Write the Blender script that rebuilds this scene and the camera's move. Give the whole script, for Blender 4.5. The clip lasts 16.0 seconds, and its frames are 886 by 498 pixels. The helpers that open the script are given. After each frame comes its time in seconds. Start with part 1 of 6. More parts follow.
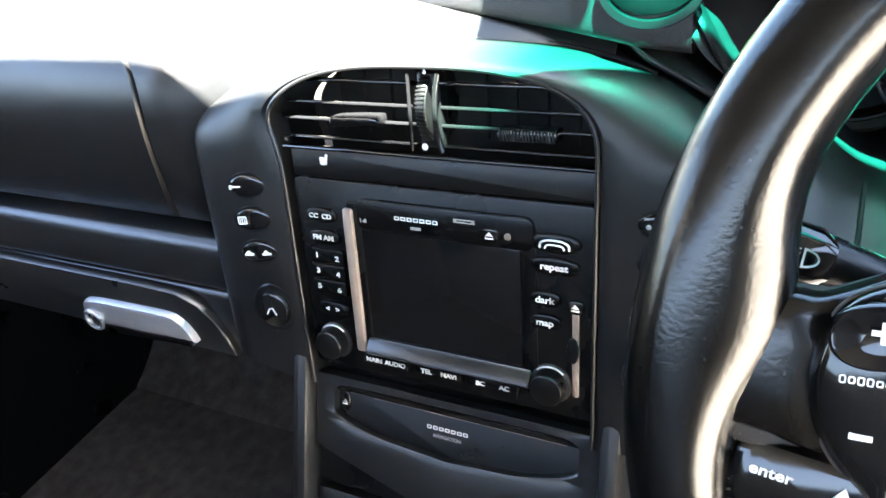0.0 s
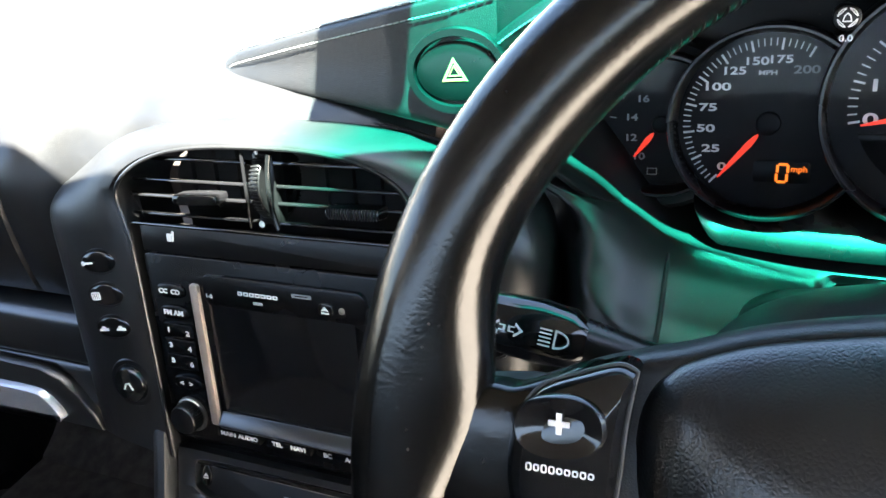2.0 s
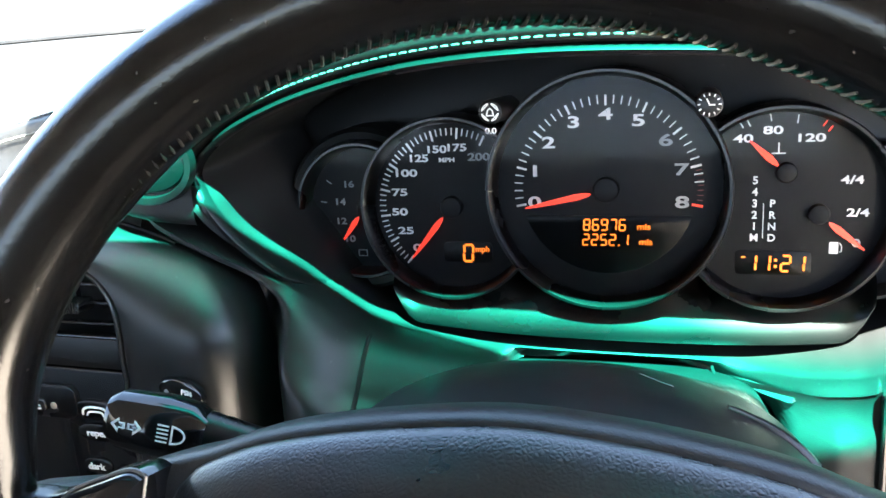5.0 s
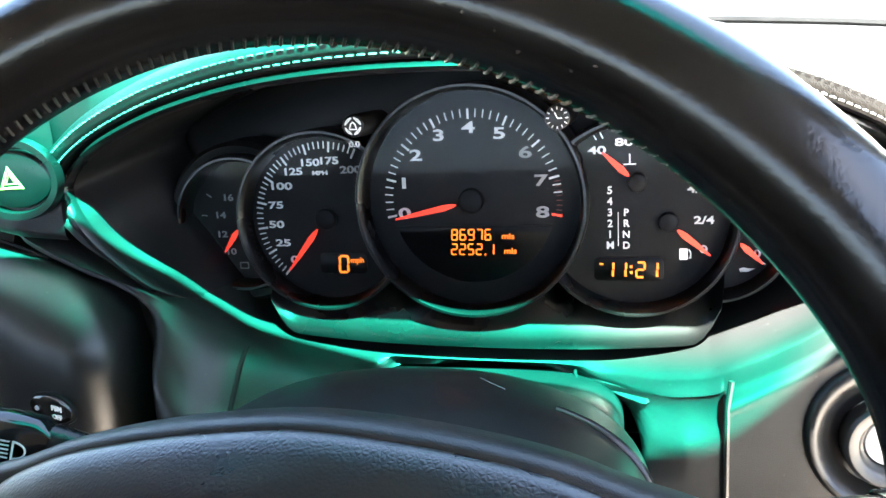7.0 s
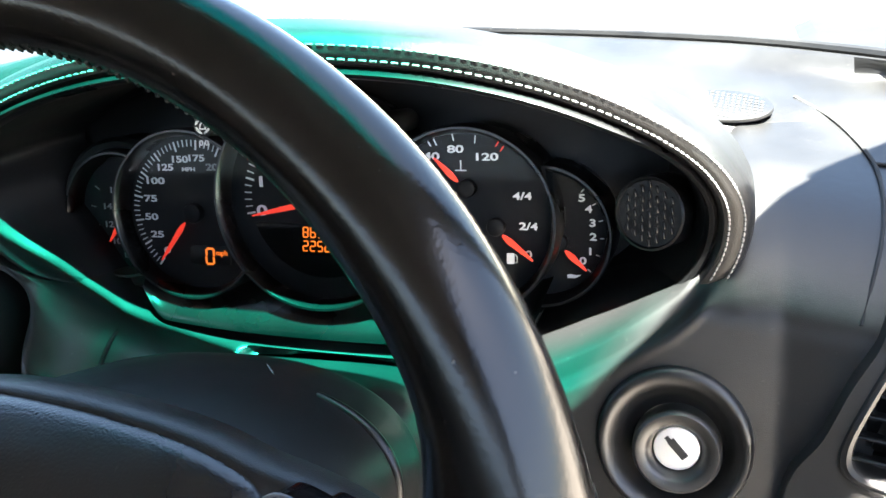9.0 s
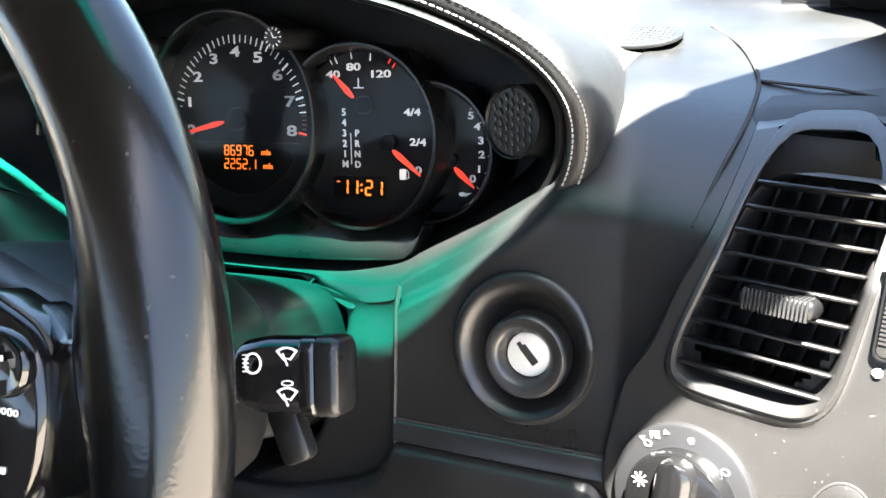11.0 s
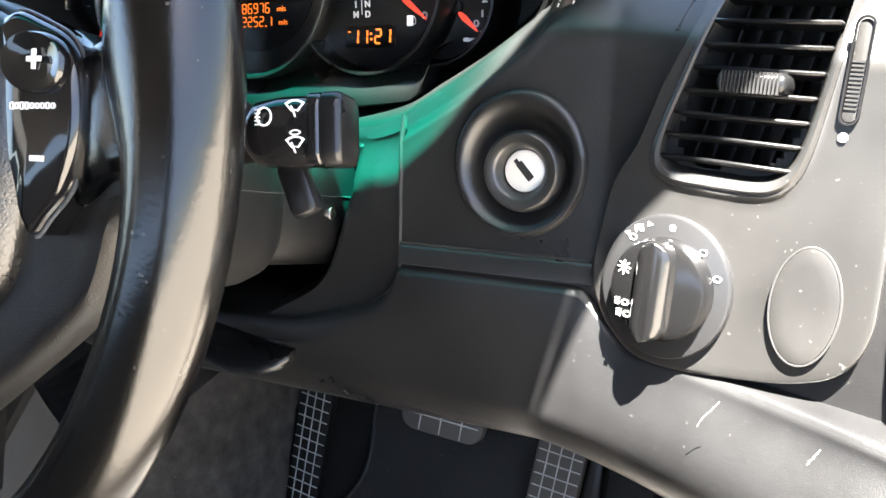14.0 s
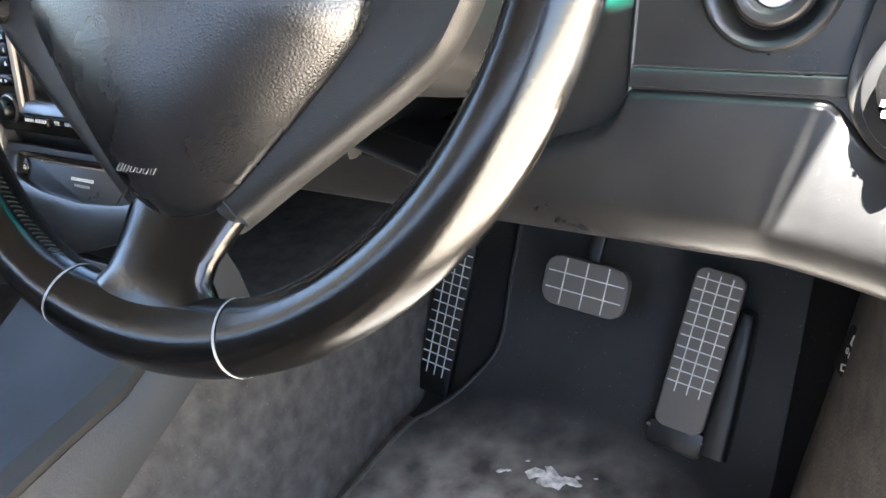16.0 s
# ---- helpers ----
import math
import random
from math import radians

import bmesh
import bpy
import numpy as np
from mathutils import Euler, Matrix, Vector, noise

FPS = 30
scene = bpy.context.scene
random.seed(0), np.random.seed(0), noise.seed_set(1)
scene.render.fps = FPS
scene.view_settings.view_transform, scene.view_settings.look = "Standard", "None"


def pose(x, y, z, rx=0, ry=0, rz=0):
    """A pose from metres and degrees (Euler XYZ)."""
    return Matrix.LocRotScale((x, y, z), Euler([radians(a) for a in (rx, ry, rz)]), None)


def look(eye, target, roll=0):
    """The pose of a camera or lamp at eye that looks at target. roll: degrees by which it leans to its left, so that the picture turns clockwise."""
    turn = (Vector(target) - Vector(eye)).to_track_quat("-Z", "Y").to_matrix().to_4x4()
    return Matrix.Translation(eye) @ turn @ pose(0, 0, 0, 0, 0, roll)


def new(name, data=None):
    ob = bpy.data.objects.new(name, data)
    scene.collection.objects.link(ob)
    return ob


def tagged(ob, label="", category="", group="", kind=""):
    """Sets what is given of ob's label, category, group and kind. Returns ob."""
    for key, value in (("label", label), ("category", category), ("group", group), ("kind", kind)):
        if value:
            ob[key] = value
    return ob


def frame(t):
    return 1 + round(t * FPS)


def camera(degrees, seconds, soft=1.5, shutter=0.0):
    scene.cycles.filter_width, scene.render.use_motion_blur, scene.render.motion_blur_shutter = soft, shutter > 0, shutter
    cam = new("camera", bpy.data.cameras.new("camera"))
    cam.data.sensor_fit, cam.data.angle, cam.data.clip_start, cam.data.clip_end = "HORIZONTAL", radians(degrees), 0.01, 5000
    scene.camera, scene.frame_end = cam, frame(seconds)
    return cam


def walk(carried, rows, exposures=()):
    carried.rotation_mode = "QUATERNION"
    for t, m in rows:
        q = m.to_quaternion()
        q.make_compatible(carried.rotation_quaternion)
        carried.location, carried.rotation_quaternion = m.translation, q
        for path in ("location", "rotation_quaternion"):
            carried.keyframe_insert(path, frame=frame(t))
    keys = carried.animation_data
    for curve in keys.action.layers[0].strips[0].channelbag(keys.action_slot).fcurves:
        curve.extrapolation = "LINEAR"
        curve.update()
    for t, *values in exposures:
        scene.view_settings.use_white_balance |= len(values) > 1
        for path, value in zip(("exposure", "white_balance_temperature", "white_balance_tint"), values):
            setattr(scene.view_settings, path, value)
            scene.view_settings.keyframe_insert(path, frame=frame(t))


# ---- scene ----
cam = camera(58.1, 16.0)
# seconds, eye x y z, rotation x y z in degrees
ROWS = [
    (0.0, -0.1286, -0.4776, 0.9290, 56.90, 9.33, 26.63),
    (0.5, -0.1187, -0.4758, 0.9412, 57.93, 9.28, 26.23),
    (1.0, -0.1024, -0.4722, 0.9402, 58.72, 9.09, 25.71),
    (1.5, -0.0803, -0.4599, 0.9418, 59.47, 8.85, 24.66),
    (2.0, -0.0583, -0.4474, 0.9350, 60.12, 8.58, 23.53),
    (2.5, -0.0365, -0.4384, 0.9370, 60.83, 8.32, 22.37),
    (3.0, -0.0161, -0.4351, 0.9326, 61.40, 8.07, 21.30),
    (3.5, 0.0061, -0.4267, 0.9384, 62.16, 7.85, 20.16),
    (4.0, 0.0260, -0.4198, 0.9355, 62.70, 7.64, 18.94),
    (4.5, 0.0416, -0.4144, 0.9369, 63.14, 7.50, 17.74),
    (7.0, 0.1005, -0.4072, 0.9342, 63.93, 6.57, 13.35),
    (7.5, 0.1203, -0.4135, 0.9349, 63.97, 6.35, 12.71),
    (8.0, 0.1490, -0.4123, 0.9362, 64.04, 5.97, 12.40),
    (8.5, 0.1784, -0.4026, 0.9348, 64.43, 5.76, 13.76),
    (9.0, 0.2133, -0.3983, 0.9277, 64.80, 5.85, 17.15),
    (9.5, 0.2467, -0.3885, 0.9169, 65.15, 6.06, 19.89),
    (12.0, 0.3559, -0.3930, 0.8439, 66.28, 6.80, 25.94),
    (12.5, 0.3606, -0.4001, 0.8287, 66.19, 6.78, 26.01),
    (13.0, 0.3647, -0.4069, 0.8180, 65.88, 6.79, 26.05),
    (13.5, 0.3611, -0.4192, 0.8173, 65.38, 6.82, 26.12),
    (14.0, 0.3543, -0.4391, 0.8112, 64.81, 6.89, 26.41),
    (14.5, 0.3357, -0.4679, 0.7999, 63.96, 6.98, 27.12),
    (15.0, 0.3183, -0.4910, 0.7895, 62.90, 7.06, 28.57),
    (15.5, 0.3055, -0.5091, 0.7796, 61.73, 7.24, 29.98),
    (16.0, 0.2875, -0.5257, 0.7748, 60.53, 7.46, 31.06),
]
EXPOSURES = [(0.0, 7.00), (0.5, 6.74), (2.0, 6.38), (2.5, 6.38), (4.5, 6.62), (7.0, 6.66), (7.5, 6.60), (8.5, 6.04), (9.5, 5.86), (12.5, 5.96), (13.5, 5.96), (14.5, 6.00), (16.0, 6.93)]
walk(cam, [(t, pose(x, y, z, rx, ry, rz)) for t, x, y, z, rx, ry, rz in ROWS], EXPOSURES)

# ---- daylight ----
SUN_FROM = Vector((0.25, -0.20, 1.0)).normalized()
world = bpy.data.worlds.new("sky")
scene.world = world
world.use_nodes = True
wn = world.node_tree.nodes
sky = wn.new("ShaderNodeTexSky")
sky.sky_type = "NISHITA"
sky.sun_disc = False
sky.dust_density = 2.0
sky.sun_elevation = math.asin(SUN_FROM.z)
sky.sun_rotation = math.atan2(SUN_FROM.x, SUN_FROM.y)
wn["Background"].inputs["Strength"].default_value = 0.0208
world.node_tree.links.new(sky.outputs[0], wn["Background"].inputs["Color"])
sun_data = bpy.data.lights.new("sun", "SUN")
sun_data.energy, sun_data.angle, sun_data.color = 5.0, radians(0.6), (1.0, 0.95, 0.88)
sun = new("sun", sun_data)
sun.matrix_world = look(SUN_FROM * 10, (0, 0, 0.7))

# ---- materials ----
def material(name, base, rough=0.5, metal=0.0, bump=0.0, bscale=400.0, vary=0.15, vscale=18.0, spec=0.5, dust=0.0, tex="NOISE", coat=0.0, wrinkle=0.0, wscale=160.0, wear=0.18):
    """A procedural surface: base colour varied at two scales, roughness blotches, fine relief, optional pale dust specks."""
    m = bpy.data.materials.new(name)
    m.use_nodes = True
    nt = m.node_tree
    n, l = nt.nodes, nt.links
    b = n["Principled BSDF"]
    co = n.new("ShaderNodeTexCoord")
    big = n.new("ShaderNodeTexNoise")
    big.inputs["Scale"].default_value, big.inputs["Detail"].default_value = vscale, 5
    l.new(co.outputs["Object"], big.inputs["Vector"])
    ramp = n.new("ShaderNodeMapRange")
    ramp.inputs["From Min"].default_value, ramp.inputs["From Max"].default_value = 0.3, 0.7
    ramp.inputs["To Min"].default_value, ramp.inputs["To Max"].default_value = 1 - vary, 1 + vary
    ramp.clamp = False
    l.new(big.outputs["Fac"], ramp.inputs["Value"])
    mul = n.new("ShaderNodeVectorMath")
    mul.operation = "SCALE"
    mul.inputs[0].default_value = base
    l.new(ramp.outputs[0], mul.inputs["Scale"])
    colour = mul.outputs[0]
    if dust:
        spots = n.new("ShaderNodeTexNoise")
        spots.inputs["Scale"].default_value, spots.inputs["Detail"].default_value = 420, 1
        l.new(co.outputs["Object"], spots.inputs["Vector"])
        cut = n.new("ShaderNodeMapRange")
        cut.inputs["From Min"].default_value, cut.inputs["From Max"].default_value = 0.74, 0.80
        cut.inputs["To Max"].default_value = dust
        l.new(spots.outputs["Fac"], cut.inputs["Value"])
        mix = n.new("ShaderNodeMix")
        mix.data_type = "RGBA"
        mix.inputs["B"].default_value = (0.35, 0.33, 0.3, 1)
        l.new(cut.outputs[0], mix.inputs["Factor"])
        l.new(colour, mix.inputs["A"])
        colour = mix.outputs["Result"]
    l.new(colour, b.inputs["Base Color"])
    rr = n.new("ShaderNodeMapRange")
    rr.inputs["From Min"].default_value, rr.inputs["From Max"].default_value = 0.25, 0.75
    rr.inputs["To Min"].default_value, rr.inputs["To Max"].default_value = max(0.02, rough * (1 - wear)), min(1, rough * (1 + wear))
    rr.clamp = False
    l.new(big.outputs["Fac"], rr.inputs["Value"])
    l.new(rr.outputs[0], b.inputs["Roughness"])
    b.inputs["Metallic"].default_value = metal
    b.inputs["Specular IOR Level"].default_value = spec
    b.inputs["Coat Weight"].default_value = coat
    if bump:
        if tex == "VORONOI":
            fine = n.new("ShaderNodeTexVoronoi")
            fine.feature = "DISTANCE_TO_EDGE"
            fine.inputs["Scale"].default_value = bscale
            out = fine.outputs["Distance"]
        else:
            fine = n.new("ShaderNodeTexNoise")
            fine.inputs["Scale"].default_value, fine.inputs["Detail"].default_value = bscale, 4
            out = fine.outputs["Fac"]
        l.new(co.outputs["Object"], fine.inputs["Vector"])
        bp = n.new("ShaderNodeBump")
        bp.inputs["Strength"].default_value, bp.inputs["Distance"].default_value = bump, 0.0006
        l.new(out, bp.inputs["Height"])
        l.new(bp.outputs[0], b.inputs["Normal"])
        if wrinkle:
            warp = n.new("ShaderNodeTexNoise")
            warp.inputs["Scale"].default_value, warp.inputs["Detail"].default_value, warp.inputs["Distortion"].default_value = wscale, 6, 1.4
            l.new(co.outputs["Object"], warp.inputs["Vector"])
            wb = n.new("ShaderNodeBump")
            wb.inputs["Strength"].default_value, wb.inputs["Distance"].default_value = wrinkle, 0.0022
            l.new(warp.outputs["Fac"], wb.inputs["Height"])
            l.new(wb.outputs[0], bp.inputs["Normal"])
    return m


def glow(name, colour, strength):
    m = bpy.data.materials.new(name)
    m.use_nodes = True
    b = m.node_tree.nodes["Principled BSDF"]
    b.inputs["Base Color"].default_value = (*colour, 1)
    b.inputs["Emission Color"].default_value = (*colour, 1)
    b.inputs["Emission Strength"].default_value = strength
    return m


LEATHER = material("black leather", (0.0048, 0.0048, 0.0050), 0.46, bump=0.35, bscale=1000, tex="VORONOI", dust=0.03, vary=0.2, spec=0.35, wrinkle=0.10, wscale=120)
SOFT = material("black soft-touch dash skin", (0.0066, 0.0066, 0.0068), 0.35, bump=0.16, bscale=1300, tex="VORONOI", dust=0.04, spec=0.42, wrinkle=0.05, wscale=90, wear=0.25)
WHEEL = material("worn black wheel leather", (0.0018, 0.0017, 0.0016), 0.20, bump=0.11, bscale=620, dust=0.06, vary=0.3, vscale=35, spec=0.40, wrinkle=0.010, wscale=130, wear=0.18)
AIRBAG = material("grained airbag cover", (0.0042, 0.0042, 0.0046), 0.29, bump=0.28, bscale=640, tex="VORONOI", dust=0.06, spec=0.62, wear=0.25)
FRAME = material("matte grained spoke frame", (0.0072, 0.0069, 0.0066), 0.44, bump=0.25, bscale=900, tex="VORONOI", dust=0.12, spec=0.4, wear=0.25)
PLASTIC = material("satin black plastic", (0.0034, 0.0034, 0.0036), 0.30, bump=0.06, bscale=900, spec=0.30, dust=0.03)
SMOKED = material("smoked glossy cluster plastic", (0.0018, 0.0018, 0.0019), 0.28, bump=0.03, bscale=900, spec=0.42)
RADIO = material("black radio plastic", (0.0022, 0.0022, 0.0024), 0.26, bump=0.04, bscale=900, spec=0.22, vary=0.08)
SATIN = material("satin black trim", (0.0085, 0.0086, 0.0090), 0.30, bump=0.05, bscale=900, dust=0.0, spec=0.7, wear=0.1, vary=0.08)
KNOB = material("polished black knob plastic", (0.0032, 0.0032, 0.0033), 0.20, bump=0.03, bscale=900)
NICKEL = material("bright nickel", (0.62, 0.61, 0.58), 0.34, metal=0.35, bump=0.1, bscale=700)
MATTE = material("matte black plastic", (0.0036, 0.0036, 0.0038), 0.45, bump=0.12, bscale=900, spec=0.32, dust=0.05, wear=0.25)
GLOSS = material("gloss black plastic", (0.005, 0.005, 0.0054), 0.10, vary=0.05)
DIAL = material("dial face", (0.0020, 0.0021, 0.0023), 0.55, vary=0.1, spec=0.16)
DISPLAY = material("black display window", (0.0010, 0.0010, 0.0011), 0.35, vary=0.05, spec=0.12)
# near-black: the dark inside gaps, ducts and hollows is put into the colour
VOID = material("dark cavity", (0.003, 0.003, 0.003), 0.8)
SILVER = material("satin silver paint", (0.36, 0.37, 0.39), 0.32, metal=0.7, bump=0.05, bscale=1500)
CHROME = material("brushed steel", (0.75, 0.74, 0.72), 0.25, metal=1.0, bump=0.1, bscale=900)
TAUPE = material("warm grey metallic trim", (0.24, 0.19, 0.16), 0.4, metal=0.4)
WHITE = material("white print", (0.56, 0.56, 0.56), 0.6)
GREY_PRINT = material("grey print", (0.20, 0.205, 0.21), 0.6)
SEAM = material("satin grey edge", (0.05, 0.05, 0.05), 0.3, vary=0.3, vscale=60)
DIM_RED = material("faded red print", (0.10, 0.012, 0.010), 0.6)
# needles and limit marks are given a faint glow of their own
RED = glow("faintly glowing needle red", (0.85, 0.04, 0.015), 0.0105)
ORANGE = glow("orange display", (1.0, 0.20, 0.015), 0.0165)
GILT = material("worn gilt", (0.55, 0.42, 0.20), 0.35, metal=0.6)
BADGE_RED = material("red enamel", (0.45, 0.02, 0.015), 0.3)
TAN = material("hazard triangle amber", (0.78, 0.17, 0.05), 0.5)
THREAD = material("pale stitching thread", (0.20, 0.20, 0.195), 0.7)
CARPET = material("black carpet", (0.054, 0.049, 0.044), 0.95, bump=1.0, bscale=330, dust=0.2, vary=0.36, vscale=48, spec=0.1, wrinkle=0.25, wscale=70)
MAT_FLOOR = material("black rubber floor mat", (0.016, 0.0157, 0.0154), 0.55, bump=0.3, bscale=260, dust=0.3, vary=0.3, vscale=12, spec=0.3)
WORN_RIB = material("pale worn rubber rib", (0.34, 0.34, 0.33), 0.6, vary=0.4, vscale=60)


def heel_dust(m, centre, size, colour):
    """A blotchy patch of dried heel dust rubbed into the mat."""
    nt = m.node_tree
    n, l = nt.nodes, nt.links
    b = n["Principled BSDF"]
    old = b.inputs["Base Color"].links[0].from_socket
    co = n.new("ShaderNodeTexCoord")
    mp = n.new("ShaderNodeMapping")
    mp.vector_type = "TEXTURE"
    mp.inputs["Location"].default_value, mp.inputs["Scale"].default_value = centre, size
    l.new(co.outputs["Object"], mp.inputs["Vector"])
    ball = n.new("ShaderNodeTexGradient")
    ball.gradient_type = "SPHERICAL"
    l.new(mp.outputs[0], ball.inputs["Vector"])
    blot = n.new("ShaderNodeTexNoise")
    blot.inputs["Scale"].default_value, blot.inputs["Detail"].default_value = 26, 6
    l.new(co.outputs["Object"], blot.inputs["Vector"])
    lift = n.new("ShaderNodeMapRange")
    lift.inputs["From Min"].default_value, lift.inputs["From Max"].default_value = 0.32, 0.68
    lift.inputs["To Min"].default_value, lift.inputs["To Max"].default_value = 0.15, 1.25
    l.new(blot.outputs["Fac"], lift.inputs["Value"])
    mul = n.new("ShaderNodeMath")
    mul.operation = "MULTIPLY"
    mul.use_clamp = True
    l.new(ball.outputs["Fac"], mul.inputs[0])
    l.new(lift.outputs[0], mul.inputs[1])
    mix = n.new("ShaderNodeMix")
    mix.data_type = "RGBA"
    mix.inputs["B"].default_value = (*colour, 1)
    l.new(mul.outputs[0], mix.inputs["Factor"])
    l.new(old, mix.inputs["A"])
    l.new(mix.outputs["Result"], b.inputs["Base Color"])


heel_dust(MAT_FLOOR, (-0.03, -0.06, 0.11), (0.26, 0.20, 0.3), (0.30, 0.275, 0.24))
# far darker than CARPET: the shade behind the pedals is in the colour
TOE = material("toe board carpet with shade in its colour", (0.011, 0.0105, 0.010), 0.95, bump=0.8, bscale=400, dust=0.1, spec=0.1)
RUBBER = material("pedal rubber", (0.060, 0.056, 0.052), 0.7, bump=0.3, bscale=700, dust=0.1)
END_SKIN = material("smooth satin end panel", (0.0120, 0.0117, 0.0113), 0.36, bump=0.06, bscale=900, dust=0.11, wear=0.25)
RIB = material("worn grey ribbing and lit knob skirts", (0.013, 0.013, 0.013), 0.4)
SEAL = material("flocked door seal", (0.06, 0.052, 0.044), 0.95, bump=1.0, bscale=500, dust=0.25)
GROUND = material("sunlit grey tarmac", (0.185, 0.163, 0.136), 0.9, vary=0.2, vscale=3)
HEADLINER = material("grey headlining", (0.035, 0.035, 0.034), 0.95, bump=0.4, bscale=600)


def screen_glass():
    """Windscreen: clear at the foot, deep green shade film towards the header on the driver's half, its reach fitted to
    where the sun falls green.
    """
    m = bpy.data.materials.new("shaded windscreen")
    m.use_nodes = True
    n, l = m.node_tree.nodes, m.node_tree.links
    n.remove(n["Principled BSDF"])
    geo = n.new("ShaderNodeTexCoord")
    sep = n.new("ShaderNodeSeparateXYZ")
    l.new(geo.outputs["Object"], sep.inputs[0])
    ramp = n.new("ShaderNodeMapRange")
    ramp.interpolation_type = "SMOOTHSTEP"
    ramp.inputs["From Min"].default_value, ramp.inputs["From Max"].default_value = 1.080, 1.112
    l.new(sep.outputs["Z"], ramp.inputs["Value"])
    mix = n.new("ShaderNodeMix")
    mix.data_type = "RGBA"
    mix.inputs["A"].default_value = (0.90, 0.95, 0.93, 1)
    mix.inputs["B"].default_value = (0.02, 0.74, 0.52, 1)
    side = n.new("ShaderNodeMapRange")
    side.interpolation_type = "SMOOTHSTEP"
    side.inputs["From Min"].default_value, side.inputs["From Max"].default_value = -0.27, -0.19
    l.new(sep.outputs["X"], side.inputs["Value"])
    both = n.new("ShaderNodeMath")
    both.operation = "MULTIPLY"
    l.new(ramp.outputs[0], both.inputs[0])
    l.new(side.outputs[0], both.inputs[1])
    far = n.new("ShaderNodeMapRange")
    far.interpolation_type = "SMOOTHSTEP"
    far.inputs["From Min"].default_value, far.inputs["From Max"].default_value = 0.265, 0.310
    far.inputs["To Min"].default_value, far.inputs["To Max"].default_value = 1.0, 0.0
    l.new(sep.outputs["X"], far.inputs["Value"])
    three = n.new("ShaderNodeMath")
    three.operation = "MULTIPLY"
    l.new(both.outputs[0], three.inputs[0])
    l.new(far.outputs[0], three.inputs[1])
    l.new(three.outputs[0], mix.inputs["Factor"])
    tr = n.new("ShaderNodeBsdfTransparent")
    l.new(mix.outputs["Result"], tr.inputs["Color"])
    l.new(tr.outputs[0], n["Material Output"].inputs["Surface"])
    return m


def clear_glass(name, gloss=0.06):
    m = bpy.data.materials.new(name)
    m.use_nodes = True
    n, l = m.node_tree.nodes, m.node_tree.links
    n.remove(n["Principled BSDF"])
    tr, gl, mx = n.new("ShaderNodeBsdfTransparent"), n.new("ShaderNodeBsdfGlossy"), n.new("ShaderNodeMixShader")
    gl.inputs["Roughness"].default_value = 0.05
    fr = n.new("ShaderNodeFresnel")
    fr.inputs["IOR"].default_value = 1.0 + gloss * 5
    l.new(fr.outputs[0], mx.inputs[0])
    l.new(tr.outputs[0], mx.inputs[1])
    l.new(gl.outputs[0], mx.inputs[2])
    l.new(mx.outputs[0], n["Material Output"].inputs["Surface"])
    return m


SHADED_GLASS = screen_glass()
DIAL_GLASS = clear_glass("dial glass", 0.035)


# ---- builders ----
def thing(name, label, category, m=None, group="", kind=""):
    """An empty that carries a thing's parts."""
    ob = new(name)
    ob.empty_display_size = 0.02
    if m is not None:
        ob.matrix_world = m
    return tagged(ob, label, category, group, kind)


def mesh_of(bm, name, mat, smooth=True):
    bmesh.ops.recalc_face_normals(bm, faces=bm.faces)
    me = bpy.data.meshes.new(name)
    bm.to_mesh(me)
    bm.free()
    me.materials.append(mat)
    if smooth:
        for p in me.polygons:
            p.use_smooth = True
        me.set_sharp_from_angle(angle=radians(38))
    return me


def part(name, bm, mat, parent, label="", m=None, smooth=True):
    """One mesh object under a thing or a part. m: its pose in the parent's own space."""
    ob = new(name, mesh_of(bm, name, mat, smooth))
    ob.parent = parent
    if m is not None:
        ob.matrix_local = m
    if label:
        ob["label"] = label
    return ob


def solo(name, bm, mat, label, category, m=None, group="", kind="", smooth=True):
    ob = new(name, mesh_of(bm, name, mat, smooth))
    if m is not None:
        ob.matrix_world = m
    return tagged(ob, label, category, group, kind)


def moved(bm, m):
    bmesh.ops.transform(bm, matrix=m, verts=bm.verts)
    return bm


def add(bm, other):
    """Joins the mesh of other into bm."""
    me = bpy.data.meshes.new("tmp")
    other.to_mesh(me)
    other.free()
    bm.from_mesh(me)
    bpy.data.meshes.remove(me)
    return bm


def box(w, d, h, bevel=0.0, seg=2):
    bm = bmesh.new()
    bmesh.ops.create_cube(bm, size=1, matrix=Matrix.Diagonal((w, d, h, 1)))
    if bevel:
        bmesh.ops.bevel(bm, geom=bm.edges[:], offset=bevel, segments=seg, profile=0.5, affect="EDGES")
    return bm


def loft(rings, closed=True, cap0=False, cap1=False):
    """A skin over rings of equal length."""
    bm = bmesh.new()
    vs = [[bm.verts.new(p) for p in r] for r in rings]
    n = len(rings[0])
    for a, b in zip(vs, vs[1:]):
        for i in range(n if closed else n - 1):
            j = (i + 1) % n
            bm.faces.new((a[i], a[j], b[j], b[i]))
    if cap0:
        bm.faces.new(vs[0][::-1])
    if cap1:
        bm.faces.new(vs[-1])
    return bm


def spin(profile, n=48):
    """A turned shape from (radius, height) pairs; caps where the radius ends above zero are left open."""
    rings = [[(r * math.cos(2 * math.pi * i / n), r * math.sin(2 * math.pi * i / n), h) for i in range(n)] for r, h in profile]
    return loft(rings)


def disc(r, h=0.0, n=48, rx=1.0, ry=1.0):
    bm = bmesh.new()
    bm.faces.new([bm.verts.new((r * rx * math.cos(2 * math.pi * i / n), r * ry * math.sin(2 * math.pi * i / n), h)) for i in range(n)])
    return bm


